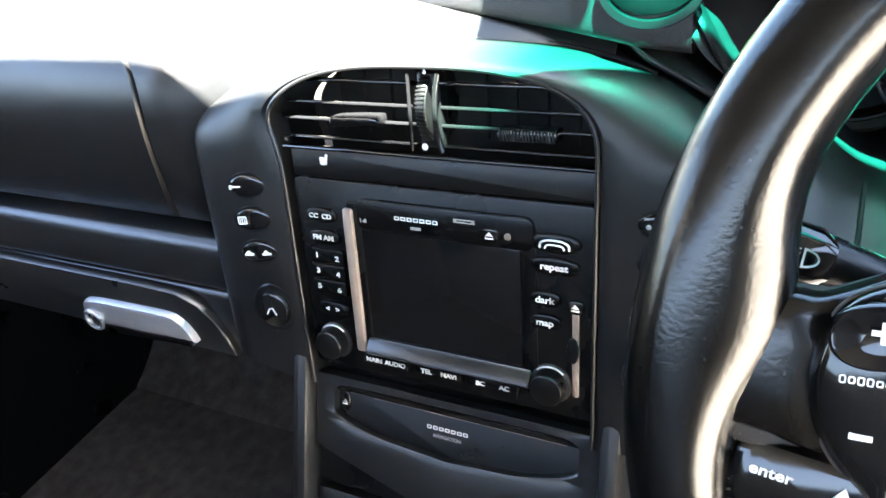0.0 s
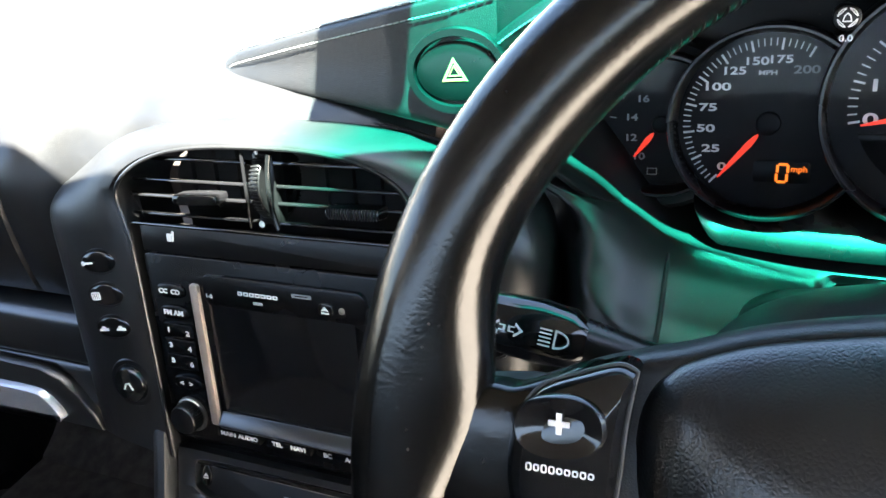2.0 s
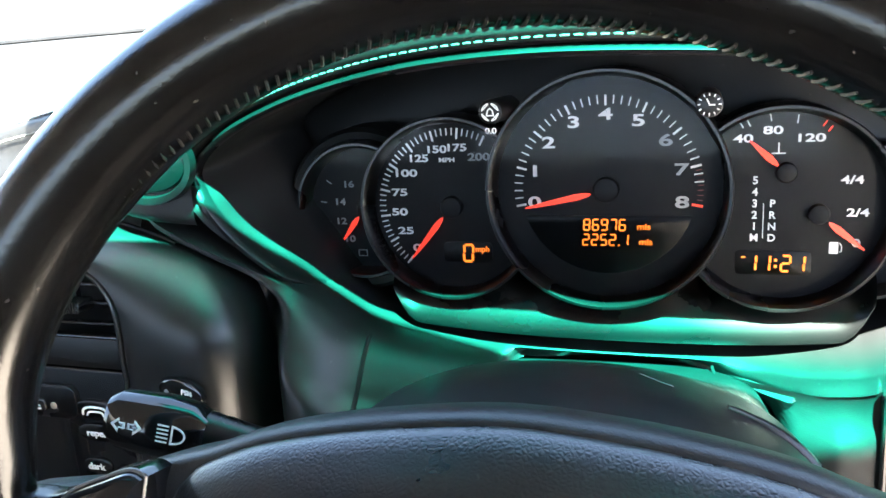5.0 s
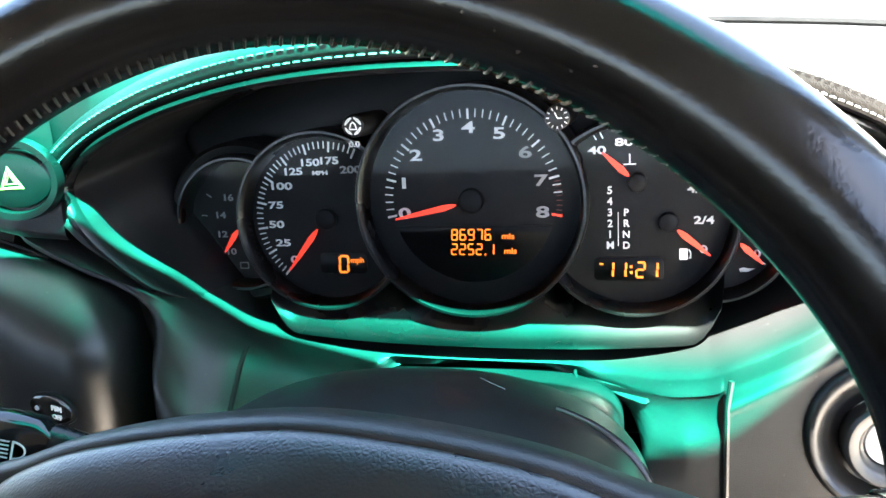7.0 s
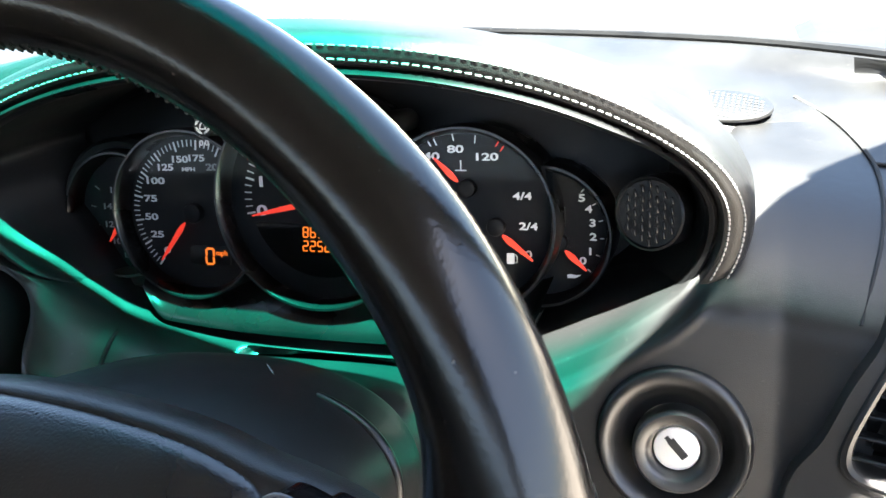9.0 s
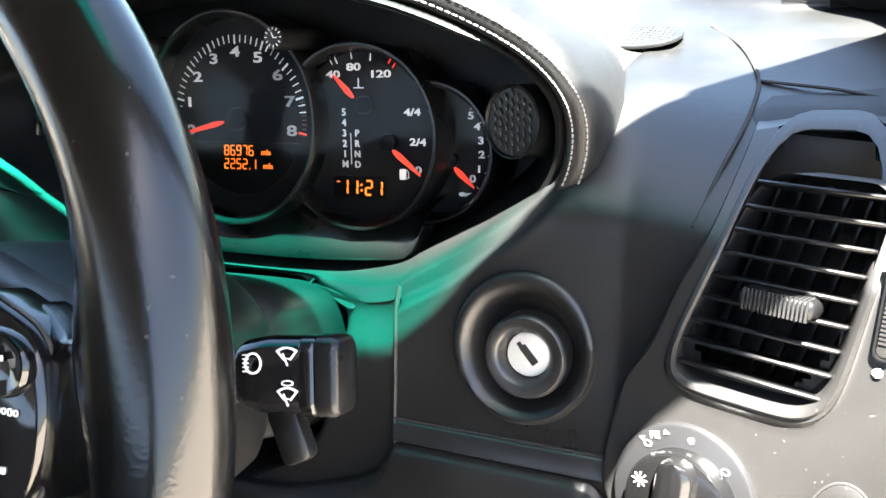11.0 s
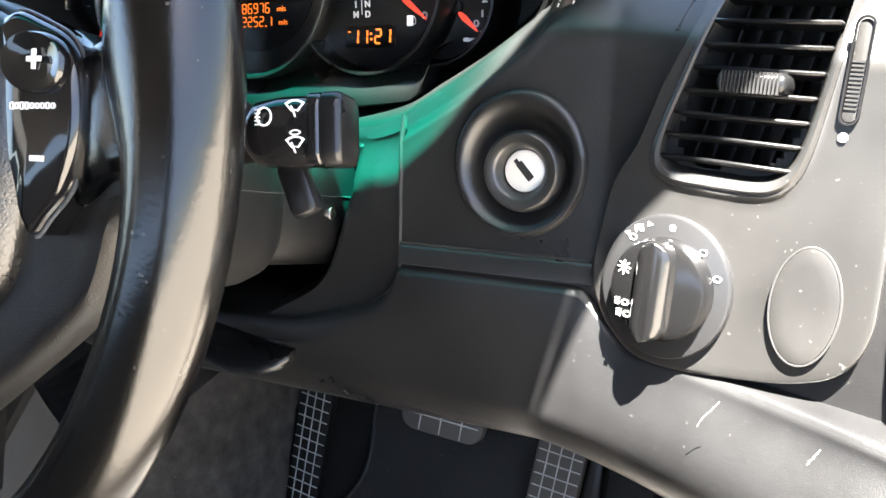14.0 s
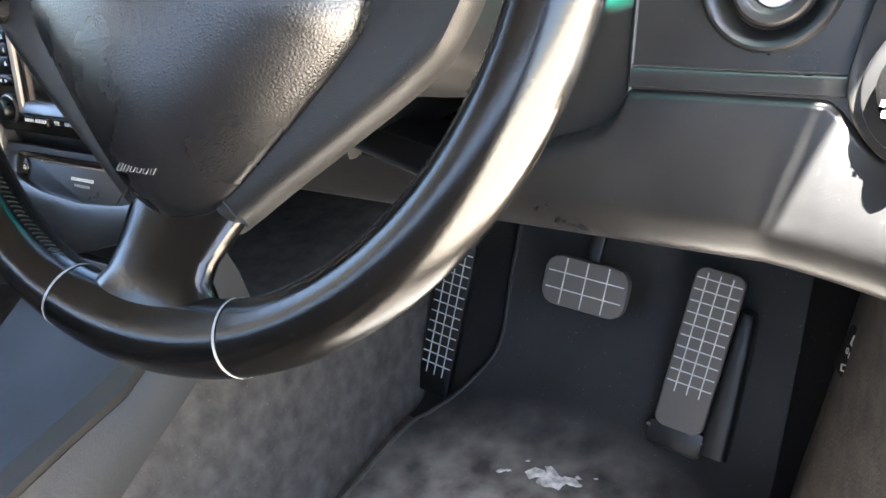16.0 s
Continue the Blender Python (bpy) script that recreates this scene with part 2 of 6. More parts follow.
def knob(r, h, bevel=0.002, n=40):
    bm = spin([(r, 0), (r, h - bevel), (r - bevel * 0.35, h - bevel * 0.3), (r - bevel, h)], n)
    bm.faces.new([v for v in bm.verts if abs(v.co.z - h) < 1e-7])
    return bm


def outline(w, h, r, n=6):
    """A rounded rectangle about the origin, anticlockwise."""
    pts = []
    for cx, cy, a0 in ((w / 2 - r, h / 2 - r, 0), (-w / 2 + r, h / 2 - r, 90), (-w / 2 + r, -h / 2 + r, 180), (w / 2 - r, -h / 2 + r, 270)):
        for i in range(n + 1):
            a = radians(a0 + 90 * i / n)
            pts.append((cx + r * math.cos(a), cy + r * math.sin(a)))
    return pts


def oval(w, h, n=36, p=2.0):
    return [(w / 2 * math.copysign(abs(math.cos(2 * math.pi * i / n)) ** (2 / p), math.cos(2 * math.pi * i / n)),
             h / 2 * math.copysign(abs(math.sin(2 * math.pi * i / n)) ** (2 / p), math.sin(2 * math.pi * i / n))) for i in range(n)]


def slab(pts, depth, bevel=0.0008, dome=0.0):
    """A plate with the outline pts, from z = 0 up to depth, with a softened upper edge."""
    cx, cy = sum(p[0] for p in pts) / len(pts), sum(p[1] for p in pts) / len(pts)
    small = min(max(abs(p[0] - cx) for p in pts), max(abs(p[1] - cy) for p in pts))

    def inset(d, z):
        out = []
        for i, (x, y) in enumerate(pts):
            a, b = pts[i - 1], pts[(i + 1) % len(pts)]
            tx, ty = b[0] - a[0], b[1] - a[1]
            k = math.hypot(tx, ty) or 1
            out.append((x - ty / k * d, y + tx / k * d, z))
        return out

    rings = [inset(0, 0), inset(0, depth - bevel), inset(bevel * 0.3, depth - bevel * 0.3), inset(bevel, depth)]
    if dome:
        rings.append(inset(bevel + (small - bevel) * 0.45, depth + dome * 0.75))
    return loft(rings, True, True, True)


def frame_ring(outer, inner, depth, bevel=0.0008):
    """A flat ring between two outlines of equal length, raised by depth."""
    def at(pts, z):
        return [(x, y, z) for x, y in pts]

    def mix(k, z):
        return [(a[0] + (b[0] - a[0]) * k, a[1] + (b[1] - a[1]) * k, z) for a, b in zip(outer, inner)]

    return loft([at(outer, 0), at(outer, depth - bevel), mix(0.12, depth), mix(0.88, depth), at(inner, depth - bevel), at(inner, 0)])


def smooth_path(pts, n=8):
    """Catmull-Rom through pts, n steps a span."""
    pts = [Vector(p) for p in pts]
    out = []
    for i in range(len(pts) - 1):
        a, b, c, d = pts[max(i - 1, 0)], pts[i], pts[i + 1], pts[min(i + 2, len(pts) - 1)]
        for k in range(n):
            t = k / n
            out.append(0.5 * ((2 * b) + (c - a) * t + (2 * a - 5 * b + 4 * c - d) * t * t + (3 * b - a - 3 * c + d) * t ** 3))
    out.append(pts[-1])
    return out


def tube(pts, r, n=8, caps=True, flat=1.0):
    """A round bar along pts; r a number or a list."""
    pts = [Vector(p) for p in pts]
    rings, up = [], None
    for i, p in enumerate(pts):
        d = (pts[min(i + 1, len(pts) - 1)] - pts[max(i - 1, 0)]).normalized()
        if up is None:
            up = d.orthogonal().normalized()
        up = (up - d * up.dot(d)).normalized()
        side = d.cross(up)
        k = r[i] if isinstance(r, (list, tuple)) else r
        rings.append([p + (up * math.cos(2 * math.pi * j / n) + side * math.sin(2 * math.pi * j / n) * flat) * k for j in range(n)])
    return loft(rings, True, caps, caps)


def words(text, size, mat, parent, m, name="lettering", align="CENTER", depth=0.0002, squash=1.0):
    """Lettering as a thin mesh lying in the parent's xy plane, at m."""
    cu = bpy.data.curves.new("letters", "FONT")
    cu.body, cu.size, cu.extrude, cu.align_x, cu.align_y = text, size, depth, align, "CENTER"
    cu.offset = size * (0.0 if mat is ORANGE else 0.022)
    tmp = new("tmp_letters", cu)
    me = bpy.data.meshes.new_from_object(tmp)
    bpy.data.objects.remove(tmp)
    bpy.data.curves.remove(cu)
    me.transform(Matrix.Diagonal((squash, 1, 1, 1)))
    me.materials.clear()
    me.materials.append(mat)
    ob = new(name, me)
    ob.parent = parent
    ob.matrix_local = m
    return ob


def sheet(xs, profile, steps=6, thick=0.0):
    """A skin across stations xs; profile(x) gives (y, z) points, smoothed between."""
    rings = []
    for x in xs:
        rings.append([(x, p.x, p.y) for p in smooth_path([(*q, 0) for q in profile(x)], steps)])
    return loft(rings, closed=False)


def lerp_table(table):
    """A smooth curve through (x, value...) rows, level beyond its ends."""
    n = len(table)

    def slope(i, c):
        if n == 2:
            return 0.0
        a, b = table[max(i - 1, 0)], table[min(i + 1, n - 1)]
        return (b[c] - a[c]) / (b[0] - a[0])

    def f(x):
        if x <= table[0][0]:
            return table[0][1:]
        for i in range(n - 1):
            a, b = table[i], table[i + 1]
            if x <= b[0]:
                h = b[0] - a[0]
                t = (x - a[0]) / h
                return tuple((2 * t ** 3 - 3 * t * t + 1) * a[c] + (t ** 3 - 2 * t * t + t) * h * slope(i, c) + (3 * t * t - 2 * t ** 3) * b[c] + (t ** 3 - t * t) * h * slope(i + 1, c) for c in range(1, len(a)))
        return table[-1][1:]
    return f


def line_table(table):
    """Straight interpolation through (x, value...) rows."""
    def f(x):
        for a, b in zip(table, table[1:]):
            if x <= b[0]:
                t = max(0.0, (x - a[0]) / (b[0] - a[0]))
                return tuple(p + (q - p) * t for p, q in zip(a[1:], b[1:]))
        return table[-1][1:]
    return f


def steps(a, b, n):
    return [a + (b - a) * i / n for i in range(n + 1)]


def pillow(pts, levels, centre=(0, 0), cap=True):
    """A cushion over the outline pts: levels are (scale, height)."""
    rings = [[(centre[0] + (x - centre[0]) * k, centre[1] + (y - centre[1]) * k, z) for x, y in pts] for k, z in levels]
    return loft(rings, True, False, cap)


# ---- dashboard shell ----
STACK = pose(-0.36, -0.118, 0.67, 77.5)
CLUSTER = pose(0.004, -0.016, 0.766, 76)
dash = thing("dashboard", "black soft-skinned sports car dashboard with a hooded instrument binnacle", "dashboard")

edge = lerp_table([(-0.265, -0.046, 0.787), (-0.253, -0.060, 0.781), (-0.242, -0.067, 0.773), (-0.216, -0.067, 0.757), (-0.199, -0.0635, 0.746), (-0.184, -0.061, 0.737), (-0.165, -0.0595, 0.7273), (-0.1515, -0.055, 0.7160), (-0.132, -0.0445, 0.7000), (-0.10, -0.042, 0.6905), (-0.05, -0.042, 0.6835), (0.07, -0.044, 0.6830), (0.10, -0.054, 0.6865), (0.125, -0.061, 0.6935), (0.138, -0.063, 0.7005),
                   (0.17, -0.060, 0.718), (0.20, -0.052, 0.738), (0.23, -0.040, 0.760), (0.28, -0.030, 0.765), (0.385, -0.03, 0.765)])

screen_y = lerp_table([(-1.15, 0.22), (-0.9, 0.30), (-0.36, 0.33), (0.0, 0.27), (0.22, 0.19), (0.32, 0.12), (0.42, 0.02)])


def top_profile(x):
    y1 = screen_y(x)[0]
    if -0.225 < x < 0.214:
        return [(y1 + 0.02, 0.79), (y1, 0.803), (y1 * 0.6 + 0.04, 0.797), (0.09, 0.793), (0.062, 0.790), (0.058, 0.76)]
    if x > 0:
        return [(y1 + 0.02, 0.79), (y1, 0.803), (max(y1 * 0.6 + 0.04, 0.125), 0.7915), (0.098, 0.7872), (0.070, 0.7818 - 0.05 * max(0.0, x - 0.23)), (0.045, 0.768)]
    return [(y1 + 0.02, 0.79), (y1, 0.803), (y1 * 0.6 + 0.02, 0.797), (0.06, 0.793), (0.0, 0.788), (-0.012, 0.76)]


part("dash_top", sheet(steps(-1.15, 0.40, 60), top_profile), SOFT, dash, "black grained dash top under the windscreen")


pad_back = lerp_table([(-0.575, 0.0), (-0.535, 0.016), (-0.33, 0.018), (-0.26, 0.032)])


def passenger_profile(x):
    b = pad_back(x)[0]
    return [(0.02, 0.793), (-0.03 + b, 0.790), (-0.068 + b, 0.784), (-0.094 + b, 0.768), (-0.108 + b, 0.738), (-0.110 + b, 0.690), (-0.106 + b, 0.650), (-0.098 + b, 0.636), (-0.07 + b, 0.632)]


gap_x = lerp_table([(0.632, -0.610), (0.673, -0.605), (0.708, -0.602), (0.7425, -0.600), (0.761, -0.606), (0.776, -0.625), (0.80, -0.68)])


def pad_skin(x_far, side, n=20):
    """Padded panel from the curved joint at gap_x out to x_far, its edge rolled into the joint."""
    rings = []
    for s in [-0.004, 0.0, 0.004] + [(i / n) ** 1.5 for i in range(1, n + 1)]:
        row = []
        for p in smooth_path([(*q, 0) for q in passenger_profile(0.5 * (x_far - 0.6))], 6):
            g = gap_x(p.y)[0] + side * 0.0014
            x = g + (x_far - g) * max(0.0, s)
            y = p.x + (pad_back(x)[0] - pad_back(0.5 * (x_far - 0.6))[0] if p.x < 0.0 else 0.0)
            roll = 0.014 if s < 0 else 0.0026 if s == 0 else 0.0
            row.append((x, y + roll, p.y - roll * 0.6))
        rings.append(row)
    return loft(rings, closed=False)


part("passenger_pad", pad_skin(-1.15, -1), SOFT, dash, "padded passenger airbag panel")
inner_pad = pad_skin(-0.258, 1)
gone = [f for f in inner_pad.faces if -0.487 < f.calc_center_median().x and f.calc_center_median().z < 0.766]
bmesh.ops.delete(inner_pad, geom=gone, context="FACES")
part("inner_pad", inner_pad, SOFT, dash)
part("trim_strip", sheet(steps(-1.15, -0.45, 20), lambda x: [(-0.07, 0.631), (-0.106, 0.6305), (-0.1150, 0.6290), (-0.1195, 0.6245), (-0.1225, 0.614), (-0.1240, 0.600), (-0.1235, 0.590), (-0.112, 0.5845), (-0.09, 0.5835)]), SATIN, dash, "narrow satin trim strip")
part("lower_pad", sheet(steps(-1.15, -0.5, 20), lambda x: [(-0.09, 0.582), (-0.110, 0.5815), (-0.119, 0.575), (-0.1235, 0.55), (-0.120, 0.524), (-0.10, 0.512), (0.1, 0.50)]), SATIN, dash)

# driver's side: the face under the binnacle, the key panel and the knee roll
def ramp01(t):
    t = min(1.0, max(0.0, t))
    return t * t * (3 - 2 * t)


roll_back = lerp_table([(0.736, 0.0), (0.748, 0.0117), (0.759, 0.028), (0.770, 0.055), (0.779, 0.102)])
recess_x = lerp_table([(0.570, 0.020), (0.585, 0.048), (0.597, 0.070), (0.61, 0.082), (0.63, 0.090), (0.645, 0.0945), (0.6507, 0.0945), (0.656, 0.0922), (0.6605, 0.0875), (0.665, 0.0810), (0.669, 0.0720), (0.6715, 0.0600), (0.70, 0.0600)])
tuck = lerp_table([(0.055, 0.050), (0.0734, 0.048), (0.0815, 0.040), (0.0891, 0.027), (0.0925, 0.018), (0.0949, 0.011), (0.105, 0.004), (0.115, 0.0)])
groove_z = lerp_table([(-0.02, 0.576), (0.03, 0.578), (0.0658, 0.581), (0.0946, 0.589), (0.115, 0.596), (0.126, 0.6035), (0.131, 0.611), (0.1345, 0.6180), (0.138, 0.6188), (0.26, 0.6188)])


out_roll = lerp_table([(0.0, 0.0), (0.006, -0.021), (0.0155, -0.037), (0.025, -0.050), (0.031, -0.061), (0.045, -0.070), (0.10, -0.090), (0.16, -0.10)])


stack_edge = lerp_table([(0.60, -0.189), (0.70, -0.1895), (0.73, -0.194), (0.745, -0.206), (0.758, -0.224), (0.775, -0.26)])


def key_y(x, z):
    """The leaning plane of the key panel, rolled back over its top towards the dash end."""
    return -0.087 + 0.32 * (z - 0.669) - 0.28 * max(0.0, x - 0.25) + roll_back(z + 0.05 * max(0.0, x - 0.23))[0]


def recess(x, z):
    """1 inside the opening that the steering column comes through and behind its flange."""
    side = ramp01((0.1332 - x) / 0.0015) * ramp01((x + 0.052) / 0.008)
    top = 0.673 if x < 0.060 else edge(x)[1] - 0.0135
    return side * ramp01((top - z) / 0.003)


def flange_y(x, z):
    """The flange lies in the key panel's plane, tucks back round the opening's upper corner and rolls up into the ledge."""
    y = key_y(x, z) + 0.003 + tuck(x)[0] * ramp01((z - 0.640) / 0.018)
    ey, ez = edge(x)
    return y + (ey - 0.0114 - y) * ramp01((z - ez + 0.030) / 0.020)


def face_y(x, z):
    """Depth of the driver's panel: left face, recess round the column, flange and key panel."""
    ey, ez = edge(x)
    left = ey + out_roll(max(0.0, ez - z))[0] * (0.3 + 0.7 * ramp01((x + 0.20) / 0.07))
    left += 0.024 * ramp01((stack_edge(z)[0] + 0.026 - x) / 0.026) * ramp01((ez - z - 0.004) / 0.012)
    lip = ramp01((x + 0.056) / 0.014)
    left += (ey + 0.006 * ramp01((ez - z) / 0.012) - left) * lip
    flange = (flange_y(x, z) + 0.0045) * ramp01((0.1345 - x) / 0.003) + key_y(x, z) * (1 - ramp01((0.1345 - x) / 0.003))
    y = left + (flange - left) * ramp01((x - 0.045) / 0.03)
    return y + (0.030 - y) * recess(x, z)


def driver_profile(x):
    y, z = edge(x)
    w = ramp01((x - 0.06) / 0.05)
    q = ramp01((x - 0.204) / 0.03)
    s = -0.28 * max(0.0, x - 0.25)
    d = 0.05 * max(0.0, x - 0.23)
    low = [(0.03, z + 0.004), (y * 0.5 + 0.012, z + 0.003), (y, z - 0.001), (y - 0.007, z - 0.005), (y - 0.0106, z - 0.0110)]
    if x < 0.11:
        roll = [(face_y(x, z - dz), z - dz) for dz in (0.0035, 0.0068)]
        low[3:] = [(p[0] + (c[0] - p[0]) * w, p[1] + (c[1] - p[1]) * w) for p, c in zip(roll, low[3:])]
    high = [(0.10, 0.786), (0.05 + 0.2 * s, 0.779 - d), (0.5 * s, 0.770 - d), (-0.03 + 0.8 * s, 0.759 - d), (-0.05 + s, 0.748 - d)]
    pts = [(a[0] + (b[0] - a[0]) * q, a[1] + (b[1] - a[1]) * q) for a, b in zip(low, high)]
    top = (z - 0.0100 - 0.0045 * w) * (1 - q) + (0.738 - d) * q
    lo = 0.574
    for k in range(25):
        zz = top + (lo - top) * k / 24
        yy = face_y(x, zz)
        pts.append((yy, zz))
    pts += [(face_y(x, lo) + 0.02, lo - 0.012), (0.08, lo - 0.03)]
    return pts


def knee_profile(x):
    """The padded roll under the key panel."""
    k = max(0.0, x - 0.215)
    top = groove_z(x)[0] - 0.022 * ramp01((x - 0.236) / 0.030)
    y = key_y(x, top) - 0.006 - 0.6 * k * k
    b = -0.1225 - 0.20 * k - 1.6 * k * k
    return [(y + 0.05, top - 0.001), (y + 0.012, top), (y + 0.003, top - 0.0025), (y - 0.002, top - 0.010), (min(b, y - 0.004), 0.566), (b - 0.003, 0.548), (b + 0.006, 0.527), (b + 0.032, 0.513), (b + 0.07, 0.507), (0.08, 0.505)]


def holes(bm, spots, e=4):
    """Cuts away faces whose centre lies in an (x, z) oval."""
    gone = [f for f in bm.faces for (cx, cz, rx, rz, sh) in spots
            if ((f.calc_center_median().x - cx - sh * (f.calc_center_median().z - cz)) / rx) ** e + ((f.calc_center_median().z - cz) / rz) ** e < 1 and f.calc_center_median().y < -0.02]
    bmesh.ops.delete(bm, geom=list(set(gone)), context="FACES")
    return bm


face = sheet(sorted(steps(-0.265, 0.385, 230) + steps(0.1275, 0.1345, 14)), driver_profile, 3)
holes(face, [(0.204, 0.6745, 0.0325, 0.0325, 0)], 2)
holes(face, [(0.316, 0.722, 0.025, 0.040, 0.31)])
part("driver_face", face, SOFT, dash, "black grained driver's side panel around the ignition")
flange_rows = []
for z in steps(0.700, 0.556, 60):
    xe = recess_x(z)[0]
    row = []
    for u, back in [(-0.0005, 0.016), (0.0, 0.006), (0.0012, 0.0018), (0.0035, 0.0)] + [(None, k / 24) for k in range(1, 25)]:
        x = xe + u if u is not None else xe + 0.0035 + (0.1338 - xe - 0.0035) * back
        zz = min(z, edge(x)[1] - 0.005 - 0.004 * ramp01((x - 0.06) / 0.05))
        row.append((x, flange_y(x, zz) + (back if u is not None else 0.0), zz))
    flange_rows.append(row)
part("column_flange", loft(flange_rows, closed=False), SOFT, dash, "smooth flange round the steering column opening")
part("knee_roll", sheet(sorted(steps(-0.14, 0.385, 90) + steps(0.112, 0.14, 16)), knee_profile, 6), SOFT, dash, "padded knee roll under the ignition panel")

# ---- instrument binnacle ----
sag = lerp_table([(0, 0.0), (20, 0.0015), (35, 0.0035), (50, 0.004), (65, 0.005), (80, 0.007), (95, 0.0075), (110, 0.008), (125, 0.0095), (140, 0.0105), (155, 0.009), (170, 0.004), (180, 0.0), (360, 0.0)])


def eye(a, k=1.0, grow=0.0):
    """The rim of the binnacle's opening: x and z at the angle a."""
    c, s = math.cos(a), math.sin(a)
    h, p = (0.077, 2.05) if s > 0 else (0.106, 2.0)
    x = -0.002 + (0.216 * k + grow) * math.copysign(abs(c) ** (2 / p), c)
    z = 0.780 + (h * k + grow) * math.copysign(abs(s) ** (2 / p), s)
    return x, z - 0.025 * x - sag(math.degrees(a) % 360)[0]


def lip_y(z):
    """Depth of the opening's rim."""
    return -0.048 - (0.15 if z > 0.782 else 0.10) * (z - 0.782)


def lip_pt(x, z, y):
    """A point of the rim; the lower left of the opening comes forward and inward."""
    w = ramp01((-0.125 - x) / 0.06) * ramp01((0.805 - z) / 0.04)
    return (x + 0.011 * w, lip_y(z) + y - 0.016 * w, z + 0.0085 * w)


def eye_ring(k, grow, y, n=120, a0=0, a1=360):
    """One line round the opening; its lower ends taper into the shade behind the ledge."""
    out = []
    for i in range(n + 1):
        deg = a0 + (a1 - a0) * i / n
        dive = 0.0
        for t in ((deg - 212) / 14, (-deg - 40) / 14):
            t = min(1.0, max(0.0, t))
            dive = max(dive, t * t * (3 - 2 * t))
        x, z = eye(radians(deg), k, grow * (1 - 0.6 * dive))
        out.append(lip_pt(x, z, y + 0.012 * dive))
    return out


binnacle = thing("instrument_binnacle", "leather-covered instrument hood with pale double stitching", "instrument binnacle")
hood_in = loft([eye_ring(k, 0, y, 120, -56, 236) for k, y in ((0.90, 0.085), (0.93, 0.06), (0.955, 0.04), (0.975, 0.02), (1.0, 0.0))], closed=False)
part("hood_lining", hood_in, MATTE, binnacle, "matte black inner cone of the hood")
A0, A1 = -22, 166
rim = loft([eye_ring(1.0, g, y, 120, -56, 236) for g, y in ((0.0, 0.002), (0.0006, -0.003), (0.0022, -0.0062), (0.0042, -0.0068), (0.0058, -0.0045), (0.0062, 0.004))], closed=False)
rim.verts.ensure_lookup_table()
for i, v in enumerate(rim.verts):
    if 121 <= i < 605:
        v.co.y -= 0.0048 * ramp01((v.co.z - 0.805) / 0.02)
part("hood_lip", rim, PLASTIC, binnacle, "smooth black lip around the opening")


def hood_ring(grow, y, flat):
    out = []
    for i in range(111):
        deg = A0 + (A1 - A0) * i / 110
        end = min(1.0, max(0.0, (deg - A0) / 12))
        x, z = eye(radians(deg), 1.0, 0.005 + (grow - 0.005) * (0.25 + 0.75 * end ** 0.6))
        out.append((x * (1 - 0.16 * flat), lip_y(z) * (1 - flat) - 0.05 * flat + y, 0.776 + (z - 0.776) * (1 - flat) ** 1.5 if z > 0.776 else z))
    return out


hood = loft([hood_ring(0.0050, 0.003, 0), hood_ring(0.0062, -0.005, 0), hood_ring(0.0085, -0.0085, 0), hood_ring(0.0130, -0.0094, 0), hood_ring(0.0170, -0.0082, 0), hood_ring(0.0200, -0.0046, 0), hood_ring(0.0218, 0.002, 0), hood_ring(0.0224, 0.026, 0.0),
             hood_ring(0.0222, 0.05, 0.06), hood_ring(0.021, 0.08, 0.20), hood_ring(0.018, 0.12, 0.45), hood_ring(0.02, 0.16, 0.75), hood_ring(0.02, 0.20, 1.0)], closed=False)
part("hood_leather", hood, LEATHER, binnacle, "black leather hood skin")


def stitches(grow, y, n):
    bm = bmesh.new()
    for i in range(n):
        ends = []
        for w in (0.5, 1.14):
            t = radians(A0 + 7 + (A1 - A0 - 14) * (i + w) / n)
            x, z = eye(t, 1.0, grow)
            ends.append(Vector((x, lip_y(z) + y, z)))
        p, q = ends
        add(bm, tube([p, (p + q) / 2 + (p - Vector((0.004, 0.05, 0.782))).normalized() * 0.0003, q], 0.00048, 5))
    return bm


part("stitching", stitches(0.0105, -0.0092, 130), THREAD, binnacle, "pale saddle stitching")
part("stitching", stitches(0.0170, -0.0085, 130), THREAD, binnacle, "pale saddle stitching")

# wing of the hood that carries the hazard switch
def wing_ring(x, lo, hi, y0, d):
    return [(x, y0 + 0.01, lo - 0.004), (x, y0 - 0.002, lo), (x, y0 + (hi - lo) * 0.12, (lo + hi) / 2), (x, y0 + (hi - lo) * 0.22, hi - 0.004), (x, y0 + (hi - lo) * 0.22 + 0.004, hi),
            (x, y0 + (hi - lo) * 0.25 + 0.012, hi + 0.001), (x, y0 + d * 0.7, hi - 0.008), (x, y0 + d, lo)]


wing_tab = line_table([(-0.446, 0.787, 0.791, -0.010, 0.012), (-0.440, 0.785, 0.796, -0.014, 0.02), (-0.425, 0.785, 0.802, -0.021, 0.03), (-0.36, 0.786, 0.818, -0.046, 0.07), (-0.28, 0.782, 0.835, -0.069, 0.12), (-0.24, 0.776, 0.842, -0.074, 0.15), (-0.212, 0.770, 0.847, -0.066, 0.16), (-0.10, 0.76, 0.866, -0.062, 0.16)])
wing = loft([[tuple(p) for p in smooth_path(wing_ring(x, *wing_tab(x)) + wing_ring(x, *wing_tab(x))[:1], 10)[:-1]] for x in steps(-0.446, -0.216, 72)], True, True, False)
part("hood_wing", wing, LEATHER, binnacle, "leather-covered wing with the hazard switch")
